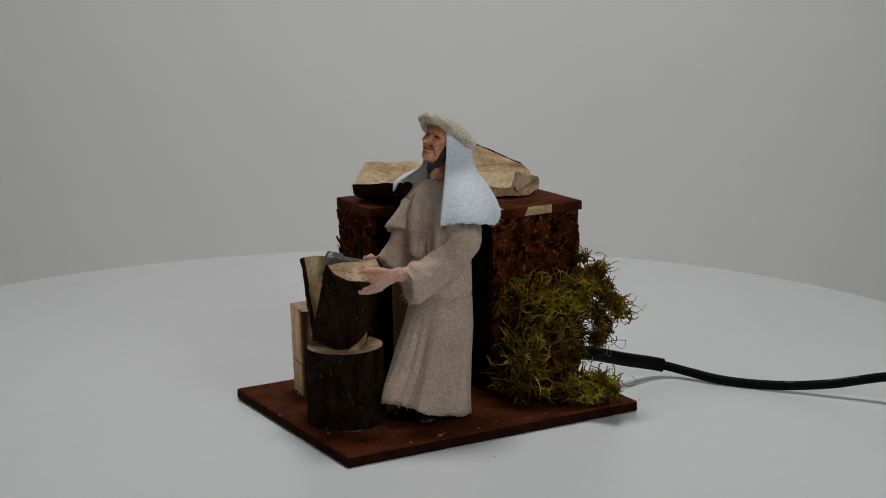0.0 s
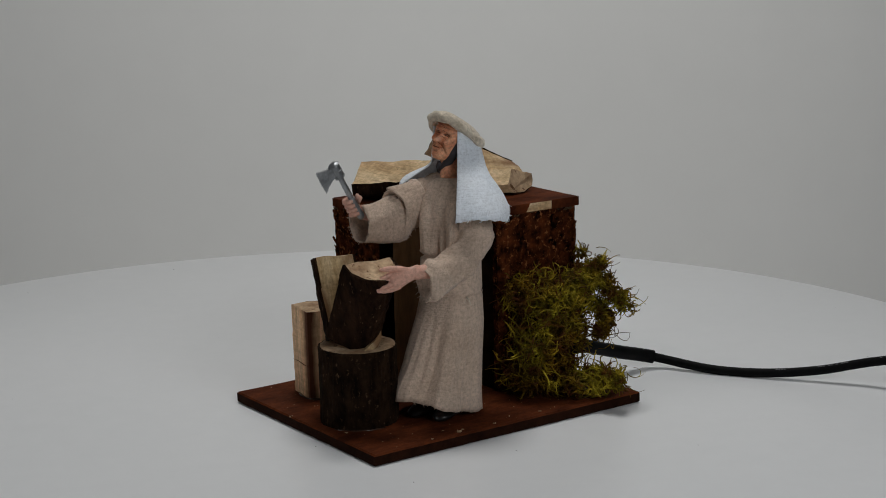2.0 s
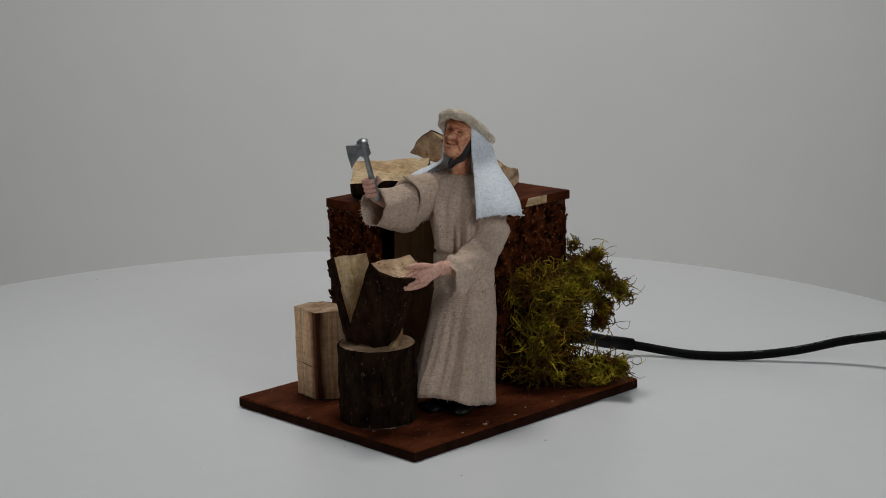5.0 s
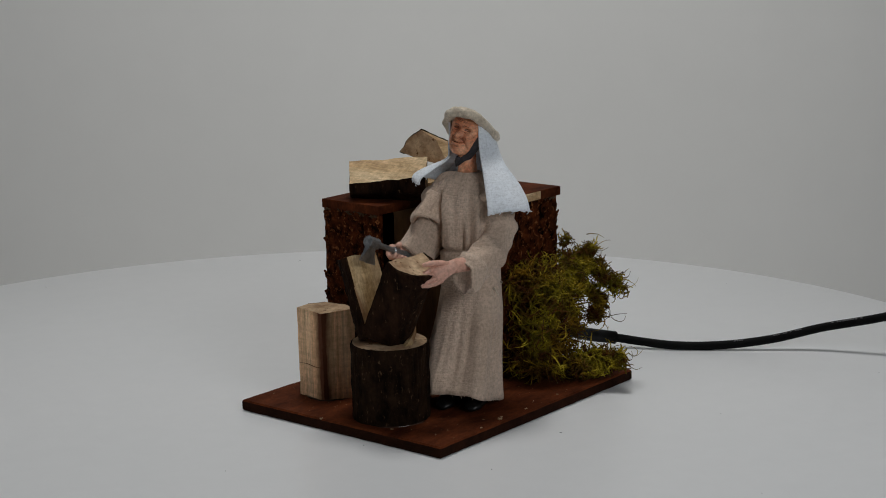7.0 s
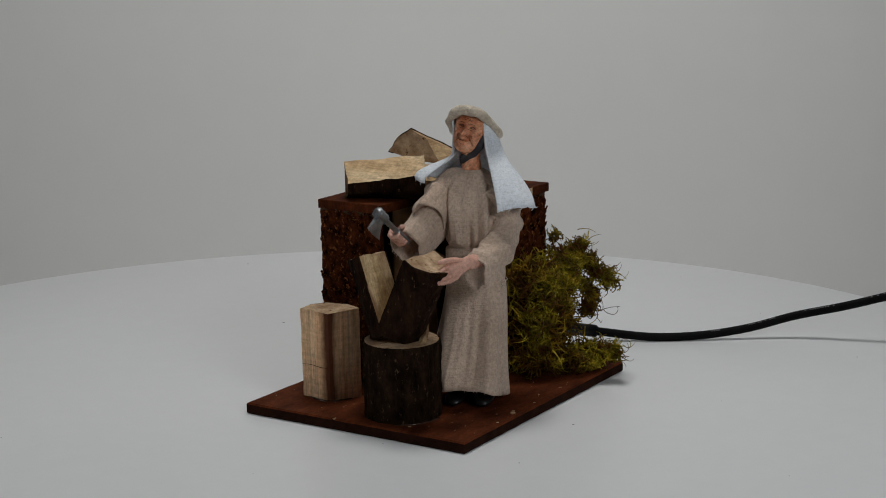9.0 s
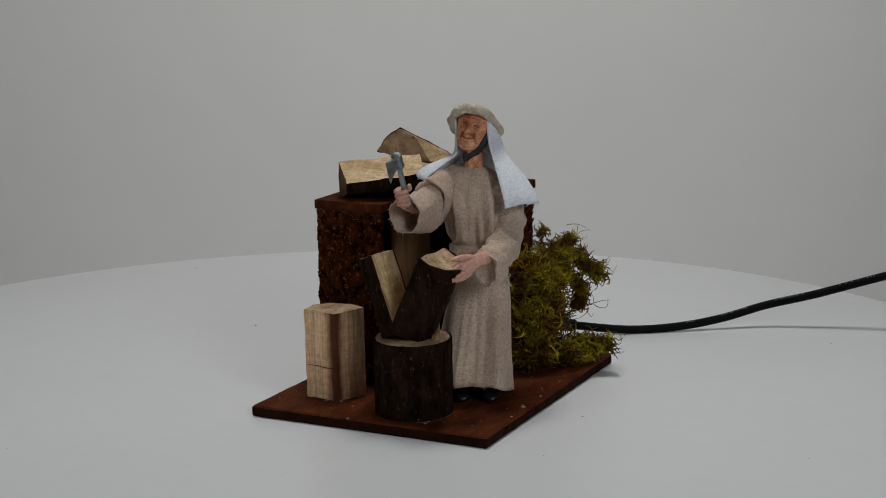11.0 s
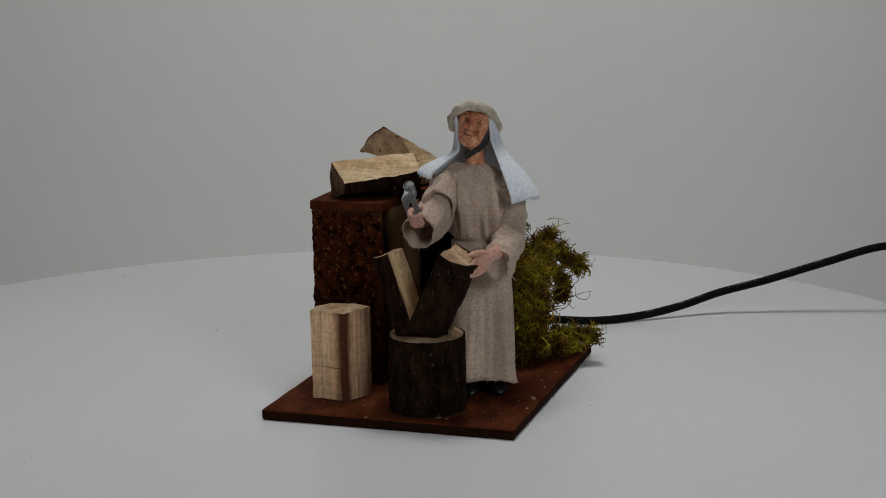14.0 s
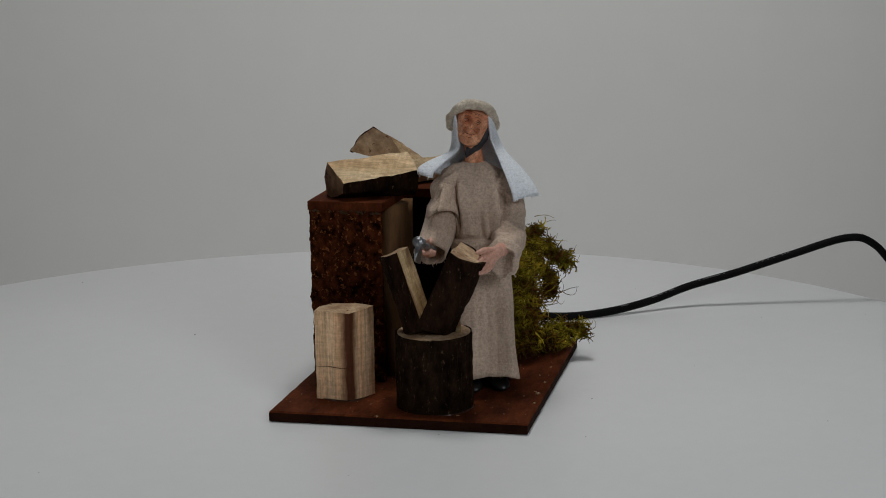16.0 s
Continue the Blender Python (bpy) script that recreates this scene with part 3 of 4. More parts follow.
def build_figurine():
    org = Vector((0.40, 0.22, HB))
    bm = bmesh.new()
    F = Vector((math.cos(FACE_DIR), math.sin(FACE_DIR), 0))
    SIDE = Vector((F.y, -F.x, 0))
    # SIDE points to the figure's right
    # robe: height, centre x, centre y, half width, half depth
    rows = [(0.062, 0.366, 0.212, 0.118, 0.136), (0.12, 0.374, 0.213, 0.114, 0.126), (0.22, 0.397, 0.217, 0.107, 0.108), (0.32, 0.423, 0.221, 0.100, 0.091),
            (0.395, 0.436, 0.224, 0.093, 0.080), (0.408, 0.437, 0.225, 0.089, 0.076), (0.42, 0.438, 0.226, 0.092, 0.079), (0.508, 0.441, 0.230, 0.091, 0.077),
            (0.516, 0.441, 0.230, 0.078, 0.061), (0.534, 0.441, 0.231, 0.095, 0.082), (0.555, 0.442, 0.233, 0.099, 0.082), (0.61, 0.445, 0.238, 0.108, 0.077), (0.65, 0.448, 0.241, 0.115, 0.070), (0.69, 0.451, 0.243, 0.112, 0.060), (0.72, 0.454, 0.244, 0.088, 0.047),
            (0.742, 0.456, 0.245, 0.052, 0.040), (0.752, 0.457, 0.245, 0.036, 0.034)]
    n = 132
    rings = []
    steps = []
    for a, b in zip(rows, rows[1:]):
        k = max(2, int((b[0] - a[0]) / 0.012))
        steps += [tuple(a[i] + (b[i] - a[i]) * j / k for i in range(5)) for j in range(k)]
    steps.append(rows[-1])
    for z, cx, cy, hw, hd in steps:
        ring = []
        fold = 0.018 * smooth_step(0.42, 0.12, z) + 0.014 * smooth_step(0.515, 0.54, z) * smooth_step(0.74, 0.58, z)
        for k in range(n):
            a = k * math.tau / n
            wob = fold * (math.sin(5 * a + 2.0 + z * 2) * 0.6 + noise.noise(Vector((math.cos(a) * 2.2, math.sin(a) * 2.2, z * 2.5))) * 0.9)
            ca, sa = math.cos(a), math.sin(a)
            wob += 0.7 * fold * noise.noise(Vector((ca * 6, sa * 6, z * 1.8 + 4))) - 0.5 * fold * abs(noise.noise(Vector((ca * 4, sa * 4, z * 1.2 + 9))))
            wob += 0.0065 * smooth_step(0.516, 0.528, z) * smooth_step(0.68, 0.53, z) * math.sin(17 * a + 3 * math.sin(3 * a)) * max(sa, 0.0)
            s = 1 / (abs(ca) ** 2.5 + abs(sa) ** 2.5) ** (1 / 2.5)
            zz = z + smooth_step(0.22, 0.062, z) * (0.008 + 0.033 * sa + 0.013 * ca) + (0.008 * noise.noise(Vector((ca * 3, sa * 3, 1))) if z < 0.07 else 0)
            wob -= 0.013 * smooth_step(0.515, 0.53, z) * smooth_step(0.62, 0.53, z) * math.exp(-((ca - 0.05) / 0.09) ** 2) * max(sa, 0.0)
            # creases from the armholes down to the waist
            for at, deep in ((0.70, 0.026), (-0.60, 0.020), (-0.80, 0.012), (0.30, 0.007), (-0.22, 0.007)):
                wob -= deep * smooth_step(0.515, 0.56, z) * smooth_step(0.735, 0.66, z) * math.exp(-((ca - at - 0.35 * (z - 0.62) * (1 if at < 0 else -1)) / 0.085) ** 2) * (1 if sa > 0 else 0)
            ring.append(Vector((cx, cy, zz)) + SIDE * ca * (hw * s + wob) + F * sa * (hd * s + wob))
        rings.append(ring)
    loft(bm, rings, True, True, 0)
    # rolled belt fold and string at the waist
    ring = [Vector((0.437, 0.225, 0.408)) + SIDE * math.cos(k * math.tau / 40) * 0.097 + F * math.sin(k * math.tau / 40) * 0.085 for k in range(41)]
    tube(bm, ring, 0.0014, 6, 0)
    for sgn in (-1, 1):
        tube(bm, [Vector((0.437, 0.225, 0.408)) - SIDE * 0.085 + F * 0.05 * 1, Vector((0.437, 0.225, 0.385)) - SIDE * (0.09 + 0.012 * sgn) + F * 0.055], 0.0018, 5, 2)
    # shoes
    for s in (-1, 1):
        p = Vector((0.398, 0.220, HB)) + SIDE * 0.045 * s
        tube(bm, [p - F * 0.06 + Vector((0, 0, 0.018)), p + Vector((0, 0, 0.022)), p + F * 0.06 + Vector((0, 0, 0.019)), p + F * 0.098 + Vector((0, 0, 0.014)), p + F * 0.115 + Vector((0, 0, 0.010))], [0.022, 0.031, 0.033, 0.026, 0.010], 12, 5, 0.5)
        tube(bm, [p + Vector((0, 0, 0.02)), p + Vector((0, 0, 0.10))], [0.026, 0.022], 10, 5)
    # neck and head
    HD = math.radians(188)
    HF = Vector((math.cos(HD), math.sin(HD), 0))
    HS = Vector((HF.y, -HF.x, 0))
    hc = Vector((0.452, 0.251, 0.862))
    tube(bm, [Vector((0.456, 0.246, 0.735)), Vector((0.456, 0.248, 0.78)), Vector((0.458, 0.25, 0.83))], [0.033, 0.028, 0.030], 16, 3)
    prof = [(-0.062, 0.004, 0.006, 0.026), (-0.060, 0.016, 0.018, 0.024), (-0.052, 0.028, 0.030, 0.016), (-0.040, 0.037, 0.040, 0.008), (-0.022, 0.043, 0.046, 0.003), (0.0, 0.047, 0.049, 0.0), (0.025, 0.050, 0.051, -0.002), (0.045, 0.049, 0.050, -0.004), (0.058, 0.038, 0.042, -0.004), (0.064, 0.018, 0.022, -0.004)]
    fine = []
    for (z0, w0, d0, f0), (z1, w1, d1, f1) in zip(prof, prof[1:]):
        k = max(2, int((z1 - z0) / 0.0022))
        fine += [(z0 + (z1 - z0) * j / k, w0 + (w1 - w0) * j / k, d0 + (d1 - d0) * j / k, f0 + (f1 - f0) * j / k) for j in range(k)]
    fine.append(prof[-1])
    bell = lambda x, w: math.exp(-(x / w) ** 2)
    cr, sr = math.cos(radians(13)), math.sin(radians(13))
    # the head leans to its left
    cb, sb = math.cos(radians(12)), math.sin(radians(12))

    def head(x, f, z):
        """A point of the head, thrown back over the chin and leaning to its side."""
        z += 0.05
        f, z = f * cb - z * sb, f * sb + z * cb - 0.05
        return hc + HS * (x * cr - z * sr) + HF * f + Vector((0, 0, z * cr + x * sr))
    rings = []
    for dz, hw, hd, fx in fine:
        hw *= 1.10
        ring = []
        for k in range(80):
            a = k * math.tau / 80
            ca, sa = math.cos(a), math.sin(a)
            e = 0.0
            if sa > 0:
                x = abs(ca * hw)
                e += 0.017 * bell(x, 0.0075) * smooth_step(0.022, -0.004, dz) * smooth_step(-0.0125, -0.007, dz)
                e += 0.006 * bell(x - 0.0085, 0.005) * bell(dz + 0.0065, 0.005)
                e -= 0.016 * bell(x - 0.019, 0.010) * bell(dz - 0.018, 0.007)
                e += 0.0050 * bell(x - 0.019, 0.0065) * bell(dz - 0.0175, 0.0035)
                e += 0.007 * bell(x - 0.018, 0.014) * bell(dz - 0.031, 0.005) + 0.003 * bell(dz - 0.043, 0.003) - 0.003 * bell(dz - 0.038, 0.002)
                e += 0.009 * bell(x - 0.026, 0.009) * bell(dz + 0.003, 0.009)
                e -= 0.008 * bell(x - 0.012 - 0.55 * max(0.0, -dz - 0.006), 0.003) * smooth_step(-0.004, -0.010, dz) * smooth_step(-0.040, -0.032, dz)
                m = dz + 0.0265 - 0.006 * (x / 0.018) ** 2
                e += (0.0035 * bell(m - 0.0035, 0.0025) + 0.004 * bell(m + 0.0040, 0.003) - 0.012 * bell(m, 0.0022)) * smooth_step(0.024, 0.014, x)
                e += 0.007 * bell(x, 0.015) * bell(dz + 0.048, 0.009) - 0.003 * bell(x, 0.02) * bell(dz + 0.037, 0.003)
            ring.append(head(ca * hw, sa * hd + fx + 1.2 * e, dz))
        rings.append(ring)
    loft(bm, rings, True, True, 3)
    # painted eyes, brows and mouth, and shade painted into cheek, brow and chin creases, laid on the face
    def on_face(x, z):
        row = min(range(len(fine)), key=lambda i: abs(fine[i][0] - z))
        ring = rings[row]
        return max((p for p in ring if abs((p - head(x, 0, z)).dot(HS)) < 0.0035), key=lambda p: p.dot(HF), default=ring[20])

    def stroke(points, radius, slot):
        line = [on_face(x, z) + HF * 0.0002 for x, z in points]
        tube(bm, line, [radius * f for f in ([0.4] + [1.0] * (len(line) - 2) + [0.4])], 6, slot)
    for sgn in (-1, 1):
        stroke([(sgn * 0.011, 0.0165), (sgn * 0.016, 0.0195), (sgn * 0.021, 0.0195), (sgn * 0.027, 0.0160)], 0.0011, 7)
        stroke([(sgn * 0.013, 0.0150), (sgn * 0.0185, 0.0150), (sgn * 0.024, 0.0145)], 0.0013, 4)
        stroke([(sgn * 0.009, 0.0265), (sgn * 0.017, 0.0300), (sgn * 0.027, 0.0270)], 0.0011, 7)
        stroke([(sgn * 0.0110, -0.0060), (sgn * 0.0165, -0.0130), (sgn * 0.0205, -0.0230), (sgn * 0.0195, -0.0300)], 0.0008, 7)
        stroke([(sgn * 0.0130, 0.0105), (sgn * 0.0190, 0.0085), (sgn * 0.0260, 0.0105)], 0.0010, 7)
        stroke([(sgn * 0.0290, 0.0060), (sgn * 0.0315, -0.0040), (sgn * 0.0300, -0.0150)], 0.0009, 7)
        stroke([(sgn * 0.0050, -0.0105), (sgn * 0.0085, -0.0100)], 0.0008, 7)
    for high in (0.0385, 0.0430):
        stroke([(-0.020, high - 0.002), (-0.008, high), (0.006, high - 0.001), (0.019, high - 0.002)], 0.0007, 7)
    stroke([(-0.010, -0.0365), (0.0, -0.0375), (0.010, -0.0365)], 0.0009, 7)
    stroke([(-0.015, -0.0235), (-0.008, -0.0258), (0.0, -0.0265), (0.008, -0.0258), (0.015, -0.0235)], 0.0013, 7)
    # dark beard strap at the side of the neck
    tube(bm, [head(-0.047, 0.006, 0.030), head(-0.047, 0.010, 0.0), head(-0.044, 0.012, -0.025), head(-0.031, 0.012, -0.056), head(-0.012, 0.010, -0.080), head(-0.004, 0.012, -0.094)], [0.007, 0.012, 0.0145, 0.0135, 0.012, 0.004], 12, 4)
    tube(bm, [head(-0.006, 0.020, -0.068), head(-0.003, 0.020, -0.084), head(-0.004, 0.016, -0.100)], [0.009, 0.008, 0.002], 10, 4)
    tube(bm, [head(0.046, 0.004, 0.030), head(0.046, 0.006, -0.02), head(0.030, 0.004, -0.060)], [0.004, 0.006, 0.004], 10, 4)
    # turban roll, higher over the brow
    tc = Vector((0.487, 0.256, 0.893))
    ring = []
    for k in range(49):
        a = k * math.tau / 48
        ring.append(tc + HS * math.cos(a) * 0.072 + HF * math.sin(a) * 0.069 + Vector((0, 0, 0.003 + 0.046 * math.sin(a) - 0.002 * math.cos(a) - 0.024 * math.cos(a) ** 2 + 0.004 * math.sin(3 * a))))
    roll = []
    for i in range(48):
        a = i * math.tau / 48
        away = HS * math.cos(a) + HF * math.sin(a)
        row = []
        for k in range(28):
            b = k * math.tau / 28
            r = 0.0125 + 0.0040 * noise.noise(ring[i] * 30) + 0.0042 * abs(math.sin(1.5 * b + 4 * a)) + 0.0018 * noise.noise(Vector((math.cos(b) * 2, math.sin(b) * 2, a * 6)))
            row.append(ring[i] + away * r * math.cos(b) + Vector((0, 0, r * 1.05 * math.sin(b))))
        roll.append(row)
    loft(bm, roll + roll[:1], True, False, 2)
    # cloth crown
    rings = []
    for k in range(7):
        e = math.radians(90 * k / 6.2)
        rings.append([tc + HS * math.cos(a) * 0.075 * math.cos(e) + HF * math.sin(a) * 0.075 * math.cos(e) + Vector((0, 0, 0.008 + 0.042 * math.sin(a) * math.cos(e) - 0.018 * math.cos(a) ** 2 * math.cos(e) + 0.032 * math.sin(e))) for a in [j * math.tau / 24 for j in range(24)]])
    loft(bm, rings, True, True, 2)
    # veil: from one temple round the back to the other; angle measured from the face towards its left
    cols = []
    for i in range(65):
        u = i / 64
        ang = math.radians(51 + (304 - 51) * u)
        left = smooth_step(0.62, 0.30, u)
        right = smooth_step(0.75, 0.91, u)
        back = 1 - left - right
        z_low = 0.640 * left + 0.69 * max(back, 0) + 0.722 * right
        r_low = 0.168 * left + 0.135 * max(back, 0) + 0.152 * right
        r_low += -0.035 * smooth_step(0.10, 0.0, u) * left
        col = []
        for j in range(27):
            v = j / 26
            turned = ang - radians(8) * v * smooth_step(0.35, 0.0, u) + radians(14) * v * smooth_step(0.65, 1.0, u)
            out = HF * math.cos(turned) - HS * math.sin(turned)
            top = tc + Vector((0, 0, 0.042 * math.cos(ang))) + out * 0.068
            z = top.z + (z_low - top.z) * v
            r = 0.068 + (r_low - 0.068) * (0.55 * v + 0.45 * smooth_step(0.30, 1.0, v))
            if u < 0.3:
                hug = smooth_step(0.30, 1.0, v) - 0.10 * math.sin(math.pi * min(v / 0.6, 1.0))
                r = 0.068 + (r_low - 0.068) * (hug + (0.55 * v + 0.45 * smooth_step(0.30, 1.0, v) - hug) * smooth_step(0.05, 0.3, u))
            if right > 0.3:
                r = 0.068 + (r_low - 0.068) * smooth_step(0.55, 1.0, v)
            r += 0.009 * v * math.sin(u * 26 + v * 3) + 0.012 * v * noise.noise(Vector((u * 7, v * 2.5, 1)))
            centre = Vector((tc.x, tc.y, 0)).lerp(Vector((0.455, 0.225, 0)), v)
            drift = -HS * 0.015 * left * v + HF * 0.028 * right * smooth_step(0.4, 1, v) * -1 + HS * 0.055 * right * smooth_step(0.5, 1, v)
            rag = (0.006 * noise.noise(Vector((u * 60, 0, 2))) if j == 26 else 0) + 0.010 * v * math.sin(u * 17)
            col.append(centre + out * r + drift + Vector((0, 0, z + rag)))
        cols.append(col)
    inner = []
    for i, col in enumerate(cols):
        u = i / 64
        ang = math.radians(51 + (304 - 51) * u)
        out = HF * math.cos(ang) - HS * math.sin(ang)
        inner.append([p - out * 0.006 for p in col])
    sheet = [a + b[::-1] for a, b in zip(cols, inner)]
    loft(bm, sheet, True, True, 1)
    # frayed threads along the veil's hem
    rnd = random.Random(8)
    for i in range(0, 64):
        p = cols[i][26]
        for k in range(rnd.choice((0, 0, 1, 2))):
            q = p + Vector((rnd.uniform(-0.010, 0.010), rnd.uniform(-0.010, 0.010), rnd.uniform(-0.010, 0.004)))
            tube(bm, [p + Vector((0, 0, 0.004)), p.lerp(q, 0.5) + Vector((rnd.uniform(-0.003, 0.003), 0, 0)), q], [0.0014, 0.0014, 0.0007], 4, 1)
    # the still arm: sleeve with an open cuff, forearm and open palm
    arm_line = catmull([(0.458, 0.190, 0.695), (0.477, 0.156, 0.650), (0.462, 0.134, 0.580), (0.400, 0.124, 0.520), (0.325, 0.124, 0.492), (0.268, 0.126, 0.480)], 8)
    rad = []
    for i, p in enumerate(arm_line):
        v = i / (len(arm_line) - 1)
        rad.append(0.044 + 0.006 * math.sin(v * math.pi) + 0.004 * math.sin(v * 23) * smooth_step(0.2, 0.5, v))
    rings = tube_rings(arm_line, rad, 28, 1.0, 0.0075, 3)
    low = len(rings) - 1
    for i, ring in enumerate(rings):
        v = i / low
        for k, p in enumerate(ring):
            c = arm_line[i]
            if p.z < c.z:
                ring[k] = p + Vector((0, 0, -0.022 * smooth_step(0.55, 1.0, v) * min(1, (c.z - p.z) / 0.03)))
    lip = [[c.lerp(p, f) for p in rings[-1]] for c, f in ((arm_line[-1], 0.93), (arm_line[-4], 0.80), (arm_line[-7], 0.5))]
    loft(bm, rings + lip, True, True, 0)
    for k in range(0, 28):
        p = rings[-1][k]
        q = p + Vector((rnd.uniform(-0.012, 0.0), rnd.uniform(-0.004, 0.004), rnd.uniform(-0.010, 0.004)))
        tube(bm, [p, q], [0.0013, 0.0007], 4, 0)
    palm(bm, Vector((0.31, 0.122, 0.505)), Vector((0.240, 0.130, 0.507)), Vector((0.122, 0.179, 0.465)), Vector((-0.48, -0.82, 0.29)), 6)
    # ragged hem threads
    for k in range(n):
        p = Vector((0.366, 0.212, 0.070 + 0.033 * math.sin(k * math.tau / n) + 0.013 * math.cos(k * math.tau / n))) + SIDE * math.cos(k * math.tau / n) * 0.116 + F * math.sin(k * math.tau / n) * 0.134
        q = p + Vector((rnd.uniform(-0.007, 0.007), rnd.uniform(-0.007, 0.007), rnd.uniform(-0.006, 0.004)))
        if rnd.random() < 0.5:
            tube(bm, [p + Vector((0, 0, 0.006)), q], [0.0013, 0.0006], 4, 0)
    ob = new("figurine", mesh_from("figurine", bm, [LINEN, VEIL, TURBAN, SKIN, BLACK_HAIR, SHOE, SKIN_PALE, FACE_PAINT_AND_SHADE], org, True))
    tagged(ob, "woodcutter figurine in beige linen robe and white head cloth", "figurine")
    ORIGIN[ob.name] = org
    TURNING.append((ob, Matrix.Translation(org * U)))
    return ob


def tube_rings(points, radii, sides, flat=1.0, wob=0.0, seed=0):
    pts = [Vector(p) for p in points]
    rings, side = [], None
    for i, p in enumerate(pts):
        way = (pts[min(i + 1, len(pts) - 1)] - pts[max(i - 1, 0)]).normalized()
        if side is None:
            side = way.cross(Vector((0, 0, 1)) if abs(way.z) < 0.9 else Vector((1, 0, 0))).normalized()
        side = (side - way * side.dot(way)).normalized()
        up = way.cross(side)
        ring = []
        for k in range(sides):
            a = k * math.tau / sides
            r = radii[i] + wob * (noise.noise(Vector((math.cos(a) * 2, math.sin(a) * 2, i * 0.35 + seed))) * 1.6)
            ring.append(p + r * (math.cos(a) * side + flat * math.sin(a) * up))
        rings.append(ring)
    return rings


def palm(bm, elbow, wrist, tip, up, slot):
    """A small moulded open hand: flat palm, four closed fingers and a thumb apart. up: the way the palm's flat side faces."""
    way = (tip - wrist).normalized()
    side = way.cross(up).normalized()
    up = side.cross(way)
    length = (tip - wrist).length

    def limb(stations, sides):
        """stations: along, across, out, half breadth, half thickness"""
        loft(bm, [[wrist + way * f * length + side * (s + math.cos(k * math.tau / sides) * w) + up * (o + math.sin(k * math.tau / sides) * h) for k in range(sides)] for f, s, o, w, h in stations], True, True, slot)
    tube(bm, [elbow, elbow.lerp(wrist, 0.6), wrist + way * 0.006], [0.024, 0.0215, 0.0200], 16, slot)
    limb([(-0.12, 0, 0, 0.0195, 0.018), (0.06, 0.001, 0, 0.0200, 0.0165), (0.20, 0.003, 0, 0.0235, 0.0145), (0.36, 0.003, 0.001, 0.0285, 0.0135), (0.50, 0.001, 0.001, 0.0285, 0.0120), (0.60, 0.0, 0, 0.0265, 0.0090)], 18)
    for i, (s, end) in enumerate(((-0.0205, 0.93), (-0.0070, 0.99), (0.0065, 1.01), (0.0195, 0.97))):
        limb([(0.40, s, 0, 0.0085, 0.0095), (0.60, s, 0.001, 0.0085, 0.0098), (0.78, s * 0.78, 0.001, 0.0080, 0.0088), (end - 0.07, s * 0.56, -0.001, 0.0070, 0.0074), (end - 0.02, s * 0.52, -0.002, 0.0052, 0.0054), (end, s * 0.51, -0.003, 0.0018, 0.0018)], 12)
    limb([(0.10, 0.012, 0.002, 0.0100, 0.0110), (0.26, 0.024, 0.004, 0.0115, 0.0100), (0.42, 0.034, 0.005, 0.0098, 0.0092), (0.56, 0.0395, 0.005, 0.0085, 0.0080), (0.66, 0.0425, 0.004, 0.0068, 0.0064), (0.70, 0.0435, 0.004, 0.0022, 0.0022)], 12)


figurine = build_figurine()

# ---- the moving arm and its axe; at rest it is raised ----
PIVOT = Vector((0.452, 0.335, 0.706))


def cloth_ring(c, tall, wide, lean, seed, count=40, wob=0.006):
    """An upright loop of cloth round a point, uneven like a loose sleeve."""
    ring = []
    for k in range(count):
        a = k * math.tau / count
        r = 1 + wob / tall * (1.8 * noise.noise(Vector((math.cos(a) * 1.5 + seed, math.sin(a) * 1.5, c[0] * 9))) + 0.8 * noise.noise(Vector((math.cos(a) * 4, math.sin(a) * 4 + seed, c[0] * 16))))
        ring.append(Vector(c) + Vector((lean * math.sin(a), wide * math.cos(a) * r, tall * math.sin(a) * r)))
    return ring


def fray(bm, ring, way, rnd, length):
    for p in ring:
        for k in range(rnd.choice((0, 1, 2))):
            q = p + way * rnd.uniform(0.2, 1) * length + Vector((rnd.uniform(-1, 1), rnd.uniform(-1, 1), rnd.uniform(-1, 1))) * length * 0.7
            tube(bm, [p, p.lerp(q, 0.5) + Vector((0, 0, rnd.uniform(-0.001, 0.001))), q], [0.0011, 0.0010, 0.0005], 4, 0)


def arm_part(name, bm, mats, label, smooth=True):
    ob = new(name, mesh_from(name, bm, mats, PIVOT, smooth))
    ob.parent = figurine
    ob.location = (PIVOT - ORIGIN[figurine.name]) * U
    return tagged(ob, label)


